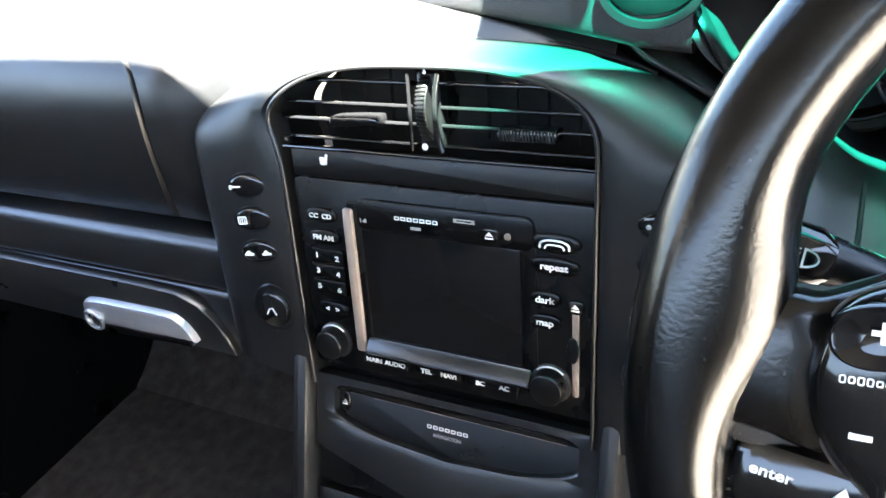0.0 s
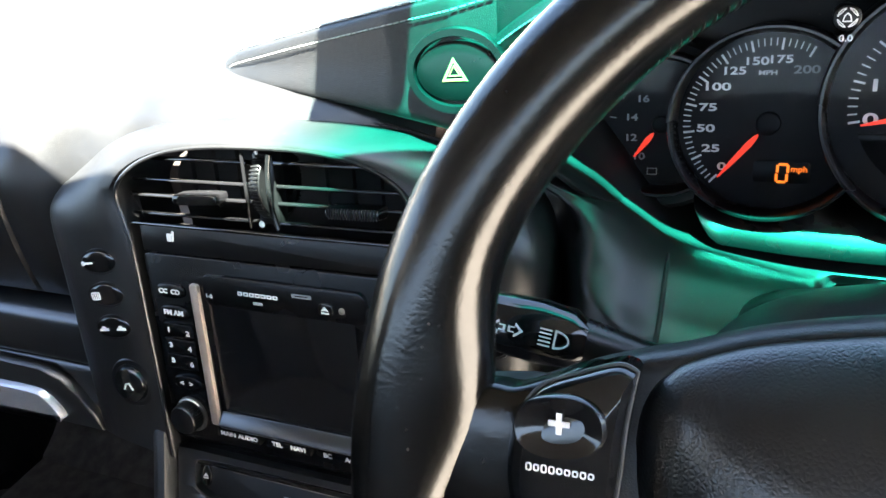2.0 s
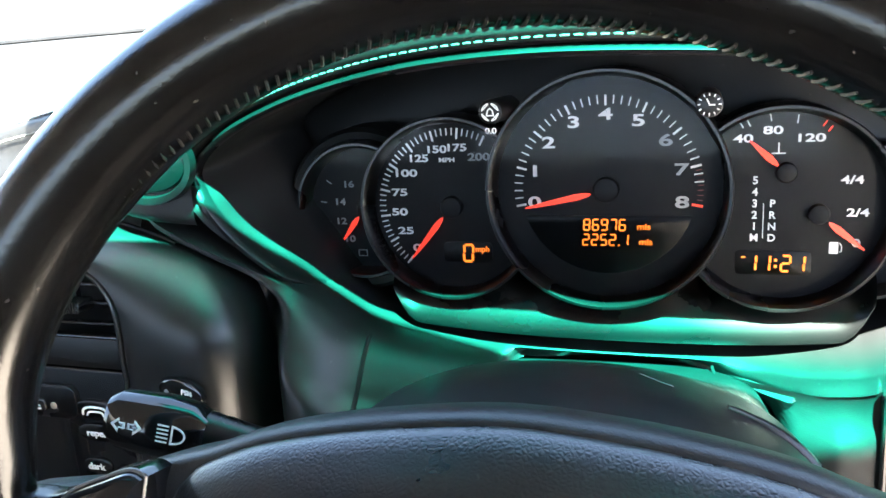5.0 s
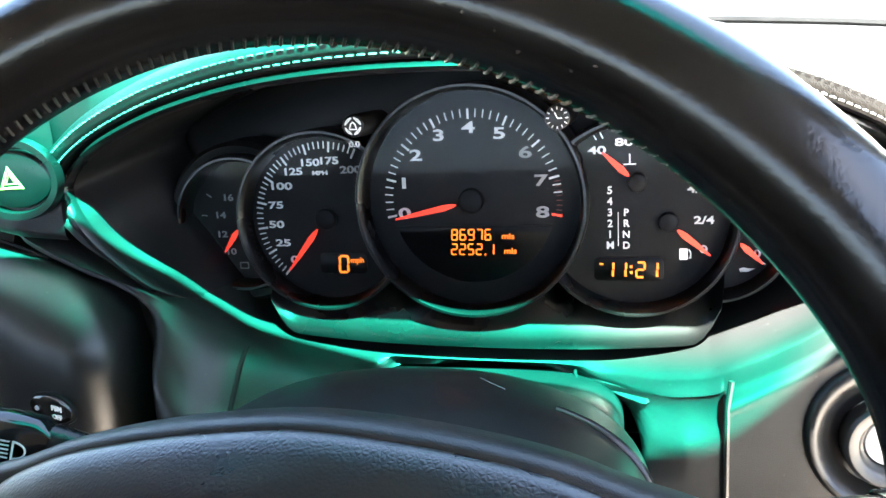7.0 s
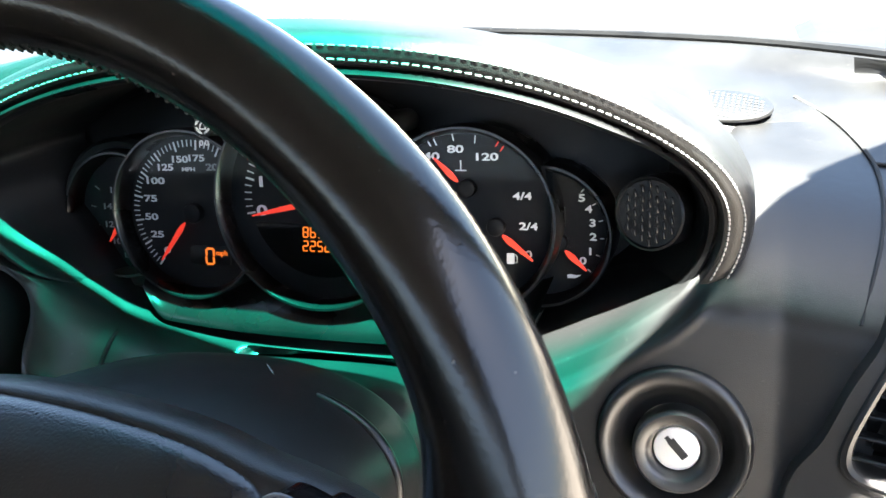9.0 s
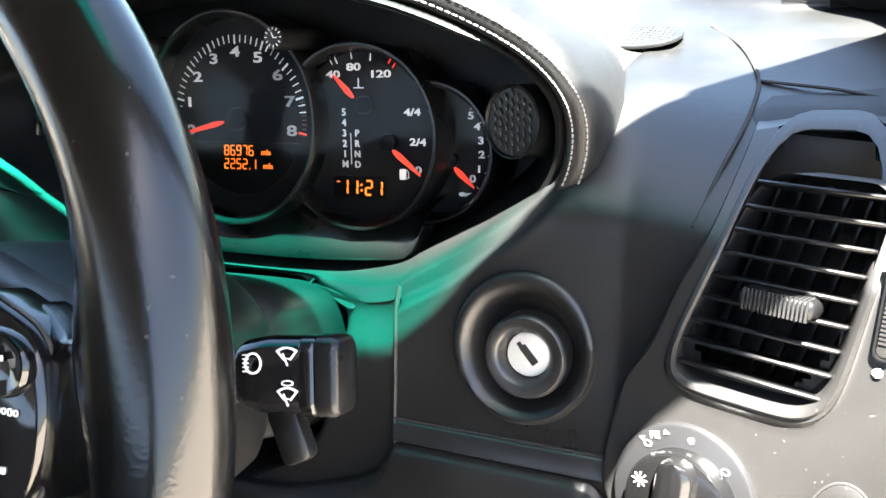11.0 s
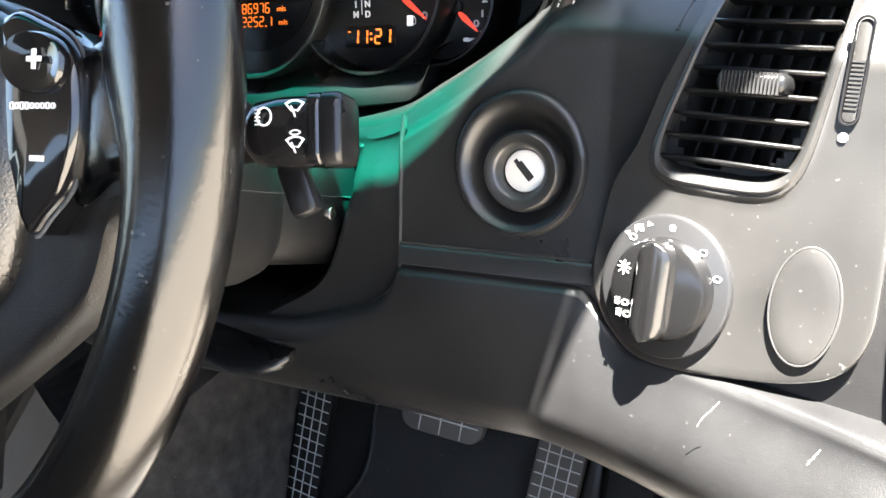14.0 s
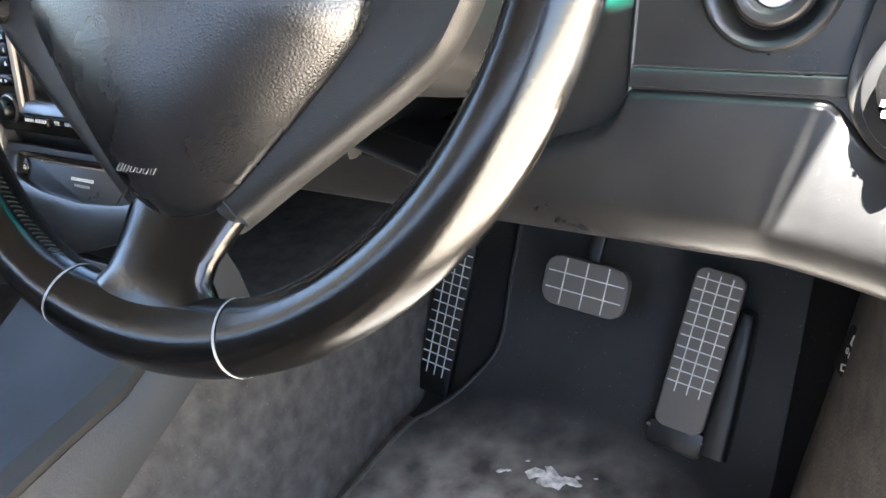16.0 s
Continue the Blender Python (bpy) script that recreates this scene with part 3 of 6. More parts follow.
# the wing runs on over and under the opening
up_rows, low_rows = [], []
for deg in steps(172, 104, 30):
    x, z = eye(radians(deg), 1.0, 0.004)
    lo, hi, y0, d = wing_tab(x)
    hi = max(hi, z + 0.012)
    ya = lip_y(z) - 0.002
    up_rows.append([(x, ya, z), (x, ya * 0.6 + (y0 + (hi - lo) * 0.2) * 0.4, z + (hi - z) * 0.4), (x, y0 + (hi - lo) * 0.22, hi - 0.003), (x, y0 + (hi - lo) * 0.22 + 0.005, hi), (x, y0 + (hi - lo) * 0.25 + 0.016, hi + 0.001), (x, y0 + 0.11, hi - 0.008)])
part("hood_wing", loft(up_rows, closed=False), LEATHER, binnacle, "leather skin above the opening")
reach = lerp_table([(170, 0.042), (178, 0.028), (182, 0.021), (188, 0.0135), (194, 0.0105), (200, 0.0065), (206, 0.0025), (210, 0.0018)])
for deg in steps(170, 209, 40):
    w = reach(deg)[0]
    row = []
    for g, dy in ((0.004, -0.001), (0.4 * w + 0.0025, -0.0045), (0.8 * w + 0.001, -0.006), (0.97 * w + 0.0006, -0.0035), (w + 0.0006, 0.008)):
        x, z = eye(radians(deg), 1.0, g)
        row.append(lip_pt(x, z, dy))
    low_rows.append(row)
part("hood_wing", loft(low_rows, closed=False), LEATHER, binnacle, "narrowing leather plate below the opening")
for drop, out in ((0.0065, 0.0022), (-0.0012, -0.0030)):
    bmw = bmesh.new()
    for i in range(48):
        xa = -0.432 + 0.0045 * i
        pts = []
        for xx in (xa, xa + 0.0034):
            lo, hi, y0, d = wing_tab(xx)
            pts.append((xx, y0 + (hi - lo) * 0.22 - out + (0.002 if drop < 0 else 0), hi - drop))
        add(bmw, tube(pts, 0.00048, 5))
    part("stitching", bmw, THREAD, binnacle, "pale saddle stitching")
hz = pose(-0.2360, -0.0672, 0.8050, 80, 0, 6)
hazard = thing("hazard_switch", "round-ended oval hazard switch with an amber triangle in the leather wing", "switch", hz)
part("surround", frame_ring(oval(0.056, 0.046), oval(0.047, 0.036), 0.006, 0.002), PLASTIC, hazard)
part("button", slab(oval(0.046, 0.032), 0.004, 0.001, 0.001), PLASTIC, hazard)


def tri_ring(r, w):
    def pts(k):
        return [(k * math.cos(radians(a)), k * math.sin(radians(a)) - r * 0.1) for a in (90, 210, 330)]
    return frame_ring(pts(r), pts(r - w), 0.0006, 0.0001)


part("triangle", tri_ring(0.0085, 0.0028), TAN, hazard, "amber warning triangle", pose(-0.001, 0, 0.0046))
part("triangle", tri_ring(0.0042, 0.0013), TAN, hazard, "amber warning triangle", pose(-0.001, 0, 0.0046))

# ---- instruments ----
cluster = thing("instrument_cluster", "five overlapping black round dials with white figures and red needles", "instrument cluster", CLUSTER)
part("back_plate", slab([(x - 0.004, (z - 0.766) * 1.0) for x, z in (eye(radians(a), 0.97) for a in range(0, 360, 4))], 0.004, 0.001), MATTE, cluster, m=pose(0, 0, -0.045))


def clipped(bm, u, v, over):
    """Takes away what lies behind the rings of the dials in front."""
    gone = [f for f in bm.faces for (a, b, q) in over if (f.calc_center_median().x + u - a) ** 2 + (f.calc_center_median().y + v - b) ** 2 < (q + 0.003) ** 2]
    bmesh.ops.delete(bm, geom=list(set(gone)), context="FACES")
    return bm


MAIN, SIDES = (0, 0, 0.0600), [(-0.0866, -0.0098, 0.0485), (0.0866, -0.0098, 0.0485)]


def dial(name, u, v, r, n, label):
    over = [] if r > 0.055 else [MAIN] if r > 0.045 else [MAIN] + SIDES
    d = part(name, disc(r, 0), DIAL, cluster, label, pose(u, v, n))
    part("bezel", clipped(spin([(r + 0.0035, -0.03), (r + 0.0035, 0.011), (r + 0.0028, 0.0125), (r + 0.0015, 0.0125), (r, 0.010), (r - 0.0012, 0.0)], 96), u, v, over), SMOKED, d, "satin black dial ring")
    g = part("glass", clipped(spin([(r * k / 12, 0.0095) for k in range(13)], 72), u, v, over), DIAL_GLASS, d, "clear dial glass")
    g.visible_shadow = False
    return d


def polar(r, a):
    return r * math.cos(radians(a)), r * math.sin(radians(a))


def ticks(d, count, a0, a1, r0, r1, w, mat, big=0, r2=0, w2=0, skip=()):
    bm = bmesh.new()
    for i in range(count + 1):
        if i in skip:
            continue
        a = a0 + (a1 - a0) * i / count
        major = big and i % big == 0
        q = box((r1 - (r2 if major else r0)), w2 if major else w, 0.0003)
        mid = (r1 + (r2 if major else r0)) / 2
        add(bm, moved(q, pose(*polar(mid, a), 0.0004, 0, 0, a)))
    return part("scale", bm, mat, d, "white scale marks", smooth=False)


SEGMENTS = {"0": "abcdef", "1": "bc", "2": "abged", "5": "afgcd", "6": "afgecd", "7": "abc", "8": "abcdefg", "9": "abcdfg", "-": "g"}


def digits(text, h, w, pitch, parent, m, weight=0.11):
    """Segment figures of a display, slightly slanted, with gaps between the segments."""
    bm, x = bmesh.new(), 0.0
    t = h * weight
    spots = {"a": (0, h / 2, 1), "d": (0, -h / 2, 1), "g": (0, 0, 1), "b": (w / 2, h / 4, 0), "c": (w / 2, -h / 4, 0), "f": (-w / 2, h / 4, 0), "e": (-w / 2, -h / 4, 0)}
    for ch in text:
        if ch in ".:":
            for v in ((-h / 2,) if ch == "." else (h * 0.2, -h * 0.2)):
                add(bm, moved(box(t * 1.2, t * 1.2, 0.0002), pose(x - pitch * 0.28, v, 0)))
            x += pitch * (0.42 if ch == "." else 0.45)
            continue
        for k in SEGMENTS[ch]:
            u, v, flat = spots[k]
            long = w - t * 0.5 if flat else h / 2 - t * 0.5
            add(bm, moved(box(long if flat else t, t if flat else long, 0.0002), pose(x + u + 0.08 * v, v, 0)))
        x += pitch
    return part("digits", moved(bm, pose(-(x - pitch) / 2, 0, 0)), ORANGE, parent, "orange segment figures", m, smooth=False)


def needle(d, a, length, hub, at=(0, 0)):
    """A red pointer that widens out of its dark hub and tapers to the tip."""
    bm = loft([[(x, -w, z), (x, w, z), (x, w, z + 0.0008), (x, -w, z + 0.0008)] for x, w, z in ((hub * 1.15, 0.0004, 0.0050), (hub * 1.5, 0.0011, 0.0050), (hub * 2.2, 0.0017, 0.0048), (length * 0.72, 0.0012, 0.0042), (length, 0.0004, 0.0040))], True, True, True)
    part("needle", bm, RED, d, "red needle", pose(*at, 0, 0, 0, a))
    part("hub", knob(hub, 0.0045, 0.0012, 32), DIAL, d, "", pose(*at, 0))


tacho = dial("rev_counter", 0, 0, 0.0600, 0, "large rev counter with an orange trip display")
ticks(tacho, 40, 190.5, -10.5, 0.0450, 0.0495, 0.0006, WHITE, 5, 0.0440, 0.0011, skip=(38, 39, 40))
for i in range(9):
    words(str(i), 0.0084, WHITE if i < 6 else GREY_PRINT, tacho, pose(*polar(0.0393, 190.5 - 25.125 * i), 0.0004), squash=1.75)
part("red_mark", box(0.0055, 0.0012, 0.0003), RED, tacho, "red limit mark", pose(*polar(0.0470, -10.5), 0.0004, 0, 0, -10.5))
part("display", slab([polar(0.046, a) for a in range(198, 343, 6)], 0.0005, 0.0001), DISPLAY, tacho, "smoked display window")
for i in range(1, 8):
    part("red_mark", box(0.0030, 0.0004, 0.0003), DIM_RED, tacho, "thin red mark", pose(*polar(0.0478, 15.0 - 5.1 * 0.62 * i), 0.0003, 0, 0, 15.0 - 3.16 * i))
digits("86976", 0.0058, 0.0030, 0.0047, tacho, pose(-0.0010, -0.0190, 0.0012), 0.13)
digits("2252.1", 0.0058, 0.0030, 0.0047, tacho, pose(-0.0006, -0.0272, 0.0012), 0.13)
words("mls", 0.0046, ORANGE, tacho, pose(0.0195, -0.0200, 0.0012), squash=1.15)
words("mls", 0.0046, ORANGE, tacho, pose(0.0205, -0.0282, 0.0012), squash=1.15)
needle(tacho, 192.5, 0.0440, 0.0068)

speedo = dial("speedometer", -0.0866, -0.0098, 0.0485, -0.002, "speedometer in miles an hour with an orange digit")
ticks(speedo, 40, 229, 63, 0.0405, 0.0445, 0.0006, WHITE, 5, 0.0385, 0.0011)
for i in range(9):
    words(str(25 * i), 0.0057, WHITE if i < 8 else GREY_PRINT, speedo, pose(*polar(0.0325 if 0 < i < 4 else 0.0335 if i < 8 else 0.0325, 227 - 20.5 * i - (4 if i == 8 else 0)), 0.0004), squash=1.75 if i < 5 else 1.5)
words("MPH", 0.0034, WHITE, speedo, pose(-0.002, 0.0265, 0.0004), squash=1.4)
part("display", slab(outline(0.029, 0.012, 0.003), 0.0005, 0.0001), DISPLAY, speedo, "smoked display window", pose(0.008, -0.0265, 0))
digits("0", 0.0096, 0.0052, 0.006, speedo, pose(0.0085, -0.0268, 0.0012), 0.14)
words("mph", 0.0048, ORANGE, speedo, pose(0.0168, -0.0245, 0.0012))
needle(speedo, 230.5, 0.0385, 0.0062)

mixed = dial("fuel_and_temperature_dial", 0.0866, -0.0098, 0.0485, -0.002, "fuel and coolant dial with a gear display and clock")
K = 1 / 3140
for txt, dx, dy, s in (("40", -64, 53, 0.0055), ("80", -21, 65, 0.0055), ("120", 32, 52, 0.0055)):
    words(txt, s, WHITE, mixed, pose(0.0013 + dx * K, 0.0178 + dy * K, 0.0004), squash=1.7)
for dx, dy in ((-68, 76), (-57, 78), (-25, 86), (14, 82)):
    part("mark", box(0.0006, 0.0042, 0.0003), WHITE, mixed, "", pose(0.0013 + dx * K, 0.0178 + dy * K, 0.0004, 0, 0, -dx * 0.45))
for txt, dx, dy in (("4/4", 45, 52), ("2/4", 55, 1), ("0", 55, -47)):
    words(txt, 0.0055, WHITE, mixed, pose(0.0169 + dx * K, -0.003 + dy * K, 0.0004), squash=1.45)
for i, txt in enumerate("54321M"):
    words(txt, 0.0055, WHITE, mixed, pose(-0.0128, 0.0136 - 0.0059 * i, 0.0004))
for i, txt in enumerate("PRND"):
    words(txt, 0.0052, WHITE, mixed, pose(-0.0045, 0.0018 - 0.0059 * i, 0.0004))
part("gate_line", box(0.0004, 0.018, 0.0002), WHITE, mixed, "", pose(-0.0086, -0.007, 0.0004))
part("display", slab(outline(0.036, 0.013, 0.003), 0.0005, 0.0001), DISPLAY, mixed, "smoked display window", pose(-0.0035, -0.0288, 0))
digits("11:21", 0.0080, 0.0040, 0.0066, mixed, pose(-0.0020, -0.0288, 0.0012), 0.14)
part("dash_mark", box(0.0020, 0.0008, 0.0002), ORANGE, mixed, "", pose(-0.0175, -0.0258, 0.0012))
for cx, cy, a, ln in ((0.0013, 0.0178, 137, 0.024), (0.0169, -0.003, -40, 0.027)):
    needle(mixed, a, ln, 0.0050, (cx, cy))
for dx, dy in ((52, 74), (60, 66)):
    part("red_mark", box(0.0006, 0.0032, 0.0003), RED, mixed, "red limit mark", pose(0.0013 + dx * K, 0.0178 + dy * K, 0.0004, 0, 0, -dx * 0.6))

oil = dial("oil_pressure_dial", 0.1265, -0.018, 0.0355, -0.014, "oil pressure dial half behind the fuel dial")
for i, (u, v) in enumerate(((0.0219, -0.0148), (0.0258, -0.0094), (0.0273, -0.0014), (0.0269, 0.0062), (0.0247, 0.0137), (0.0210, 0.0196))):
    words(str(i), 0.0055, WHITE, oil, pose(u, v, 0.0004), squash=1.4)
ticks(oil, 5, -38, 48, 0.0310, 0.0332, 0.0005, WHITE)
needle(oil, -44, 0.021, 0.0045, (0.0094, -0.0046))
volt = dial("voltmeter", -0.1450, -0.013, 0.0375, -0.014, "battery voltage dial half behind the speedometer")
# print is grey here: the dial's dimness in shade is put into the colour
for i, (u, v) in enumerate(((-0.0129, -0.0194), (-0.0177, -0.0084), (-0.0175, 0.0036), (-0.0110, 0.0144))):
    words(str(10 + 2 * i), 0.0055, GREY_PRINT, volt, pose(u, v, 0.0004), squash=1.4)
ticks(volt, 3, 226, 146, 0.0265, 0.0305, 0.0006, GREY_PRINT)
needle(volt, 232, 0.024, 0.005)
part("base", spin([(0.0500, -0.02), (0.0490, 0.004), (0.0465, 0.0065), (0.0425, 0.005), (0.0410, -0.004)], 72), MATTE, volt, "dark dial base")
# icons of the dials
part("battery_icon", frame_ring(outline(0.006, 0.0042, 0.0004), outline(0.0048, 0.003, 0.0003), 0.0003, 0.0001), GREY_PRINT, volt, "", pose(-0.0048, -0.0281, 0))
part("oil_can_icon", slab([(-0.003, -0.001), (0.001, -0.001), (0.0045, 0.001), (0.001, 0.0008), (-0.001, 0.0014), (-0.0034, 0.0008)], 0.0003, 0.0001), WHITE, oil, "", pose(0.0167, -0.0236, 0))
pump = add(slab(outline(0.0042, 0.006, 0.0005), 0.0003, 0.0001), moved(tube([(0.0026, -0.002, 0), (0.0036, -0.002, 0), (0.0036, 0.001, 0), (0.0026, 0.0025, 0)], 0.0003, 5), pose(0, 0, 0.0002)))
part("fuel_icon", pump, WHITE, mixed, "", pose(0.0245, -0.0205, 0))
therm = add(box(0.0007, 0.005, 0.0003), moved(box(0.0065, 0.0006, 0.0003), pose(0, -0.0028, 0)))
part("thermometer_icon", therm, WHITE, mixed, "", pose(-0.0025, 0.030, 0.0004))
# apron with the warning lamp strip
ap = []
for k, n in ((0, -0.020), (0.2, -0.010), (0.4, -0.001), (0.6, 0.005), (0.78, 0.0085), (0.9, 0.010), (0.97, 0.0098), (1.0, 0.0075), (1.01, -0.006)):
    row = []
    for i in range(61):
        s = -1 + i / 30
        top = -0.040 - 0.008 * (1 - abs(s) ** 2)
        bot = -0.0820 + 0.0065 * abs(s) ** 2.5 + 0.018 * max(0.0, (abs(s) - 0.88) / 0.12) ** 2
        row.append((0.004 + 0.129 * s * (1 - 0.03 * k), top + (bot - top) * k, n))
    ap.append(row)
part("apron", loft(ap, closed=False), SMOKED, cluster, "curved satin apron under the dials")
for u, clock in ((-0.054, 0), (0.051, 1)):
    stub = part("reset_button", knob(0.0062, 0.042, 0.001, 24), PLASTIC, cluster, "black reset button with a white symbol", pose(u, 0.0445, -0.012))
    bmi = bmesh.new()
    if clock:
        for i in range(12):
            add(bmi, moved(box(0.0014, 0.0005, 0.0003), pose(*polar(0.0047, 30 * i), 0, 0, 0, 30 * i)))
        add(bmi, moved(box(0.0005, 0.0030, 0.0003), pose(-0.0006, 0.0014, 0, 0, 0, 25)))
        add(bmi, moved(box(0.0026, 0.0005, 0.0003), pose(0.0012, -0.0002, 0)))
    else:
        for k in range(4):
            add(bmi, frame_ring([polar(0.0046, 90 * k + 8 + a) for a in range(0, 75, 8)] + [polar(0.0046, 90 * k + 82)], [polar(0.0040, 90 * k + 8 + a) for a in range(0, 75, 8)] + [polar(0.0040, 90 * k + 82)], 0.0003, 0.00005))
        add(bmi, frame_ring([(-0.0022, -0.002), (0.0022, -0.002), (0.0015, 0.001), (0.0, 0.0024), (-0.0015, 0.001)], [(-0.0015, -0.0014), (0.0015, -0.0014), (0.0009, 0.0007), (0.0, 0.0016), (-0.0009, 0.0007)], 0.0003, 0.00005))
    part("icon", bmi, WHITE, stub, "", pose(0, 0, 0.0421))
words("0.0", 0.0042, WHITE, cluster, pose(-0.054, 0.0350, 0.0300), squash=1.2)
sensor = part("sensor_grille", disc(0.0170, 0, 36), MATTE, cluster, "round slotted temperature sensor grille", pose(0.185, 0.000, 0.022, 0, -22, 0))
part("ring", spin([(0.0180, -0.02), (0.0180, 0.001), (0.0168, 0.0015), (0.0162, 0)], 40), PLASTIC, sensor)
bms = bmesh.new()
for i in range(-4, 5):
    for j in range(-3, 4):
        y = j * 0.0048 + (0.0024 if i % 2 else 0)
        if (i * 0.0038) ** 2 + y * y < 0.0145 ** 2:
            add(bms, moved(box(0.0014, 0.0036, 0.0012, 0.0003, 1), pose(i * 0.0038, y, 0.0005, 0, 0, 12)))
part("slats", bms, PLASTIC, sensor)


# ---- end panel of the dash ----
END = [(0.2985, 0.7655), (0.2876, 0.739), (0.2755, 0.7143), (0.2658, 0.690), (0.2551, 0.6725), (0.2491, 0.651), (0.2456, 0.6274), (0.251, 0.611), (0.2615, 0.5995), (0.2737, 0.594), (0.294, 0.5946), (0.320, 0.599),
       (0.3385, 0.6034), (0.3536, 0.610), (0.3626, 0.6194), (0.3671, 0.6312), (0.3683, 0.6434), (0.3693, 0.673), (0.3701, 0.7204), (0.3705, 0.743), (0.369, 0.758), (0.362, 0.765), (0.333, 0.768)]
ENDS = [(p.x, p.y) for p in smooth_path([(x, z, 0) for x, z in END + END[:1]], 6)][:-1]


def on_face(x, z, off):
    return (x, key_y(x, z) - off, z)


def vent_edge(x, z, grow):
    """Where the line from the vent's middle towards x, z leaves its opening, a leaning trapezoid with round corners."""
    dx, dz = x - 0.3155, z - 0.723
    lo, hi = 0.0, 3.0
    for _ in range(40):
        f = (lo + hi) / 2
        v = dz * f
        if abs((dx * f - 0.31 * v) / ((0.0262 + grow) * (1 - 3.3 * v))) ** 5 + abs(v / (0.0430 + grow)) ** 5 < 1:
            lo = f
        else:
            hi = f
    return 0.3155 + dx * lo, 0.723 + dz * lo


VENT_HOLE = [vent_edge(x, z, 0.0035) for x, z in ENDS]
rings = []
for k, off in [(0.0, -0.004), (0.0, 0.0045), (0.006, 0.0065), (0.02, 0.0076)] + [(0.04 + 0.045 * i, 0.008) for i in range(21)] + [(0.97, 0.0085), (0.985, 0.0095), (1.0, 0.0095)]:
    rings.append([on_face(a[0] + (b[0] - a[0]) * k, a[1] + (b[1] - a[1]) * k, off) for a, b in zip(ENDS, VENT_HOLE)])
for grow, off in ((0.0022, 0.0108), (0.0008, 0.0102), (0.0, 0.008), (-0.0004, -0.004)):
    rings.append([on_face(*vent_edge(x, z, grow), off) for x, z in ENDS])
endp = loft(rings, True, False, False)
endpanel = solo("dash_end_panel", endp, END_SKIN, "smooth black end panel with vent and light switch", "dash panel")
part("panel_edge", tube([on_face(0.1343 + 0.15 * max(0.0, z - 0.685), z, -0.0006) for z in steps(0.617, 0.697, 30)], 0.0015, 8), SOFT, dash, "raised panel edge")
part("groove", tube([(-0.1275 - 0.06 * max(0.0, z - 0.68), face_y(-0.1275, z) - 0.0002, z) for z in steps(0.60, 0.694, 40)], 0.0015, 8), VOID, dash)
grille = solo("speaker_grille", slab([(0.032 * math.cos(2 * math.pi * i / 40), 0.020 * math.sin(2 * math.pi * i / 40)) for i in range(40)], 0.002, 0.0008), SOFT, "perforated oval speaker grille on the dash top", "speaker grille", pose(0.221, 0.092, 0.7856, 9, 0, -35))
bmd = bmesh.new()
for i in range(-9, 10):
    for j in range(-5, 6):
        u, v = i * 0.0038 + (0.0019 if j % 2 else 0), j * 0.0034
        if (u / 0.029) ** 2 + (v / 0.017) ** 2 < 1:
            bmesh.ops.create_circle(bmd, cap_ends=True, radius=0.0012, segments=6, matrix=pose(u, v, 0.0023))
part("perforation", bmd, VOID, grille)

part("pod_joint", tube(smooth_path([(0.262, 0.103, 0.7880), (0.279, 0.078, 0.7828), (0.289, 0.053, 0.7778), (0.2945, 0.029, 0.7738), (0.2950, 0.005, 0.7697), (0.2925, -0.021, 0.7632), (0.2875, -0.044, 0.7545), (0.279, -0.071, 0.736)], 5), 0.0010, 6), VOID, dash, "dark joint round the instrument pod")
part("end_joint", tube([(0.2945 + 0.012 * i, 0.029 - 0.004 * i, 0.7735 - 0.0006 * i - 0.0012 * max(0, i - 3)) for i in range(7)], 0.0009, 6), VOID, dash, "dark joint above the end panel")

# ---- centre stack ----
stack = thing("centre_stack", "black arched centre console housing with air vents and audio unit", "centre console", STACK)


def arch(hw, top, shoulder, bottom, n=40, lean=0.0, e=0.85):
    """An upright arch: up the flank, over the crown and down again."""
    pts = []
    for i in range(10):
        pts.append((-hw + lean * (1 - i / 10), bottom + (shoulder - bottom) * i / 10))
    for i in range(n + 1):
        a = math.pi - math.pi * i / n
        c, s = math.cos(a), math.sin(a)
        pts.append((hw * math.copysign(abs(c) ** e, c), shoulder + (top - shoulder) * abs(s) ** e))
    for i in range(1, 11):
        pts.append((hw - lean * i / 10, shoulder + (bottom - shoulder) * i / 10))
    return pts


inner = [(x - 0.0065 - (0.0075 * math.exp(-((y - 0.068) / 0.02) ** 2) if x < -0.06 else 0.0), y) for x, y in arch(0.1105, 0.1015, 0.052, -0.135, lean=0.002, e=0.72)]
outer = [(x - 0.0195, y) for x, y in arch(0.1905, 0.115, 0.030, -0.125, lean=0.010, e=0.78)]


crown = lerp_table([(0.0, 0.0), (0.06, 0.003), (0.2, 0.002), (0.4, -0.003), (0.6, -0.010), (0.8, -0.0185), (0.93, -0.0245), (1.0, -0.030)])


def between(k, z):
    """A line from the opening's rim (0) to the outer edge (1); the crown leans back, the flanks stay flat."""
    row = []
    for a, b in zip(inner, outer):
        w = ramp01((a[1] + (b[1] - a[1]) * k - 0.045) / 0.045) if 0 < k <= 1 and z > -0.04 else 0.0
        row.append((a[0] + (b[0] - a[0]) * k, a[1] + (b[1] - a[1]) * k, z + (crown(k)[0] - z) * w))
    return row


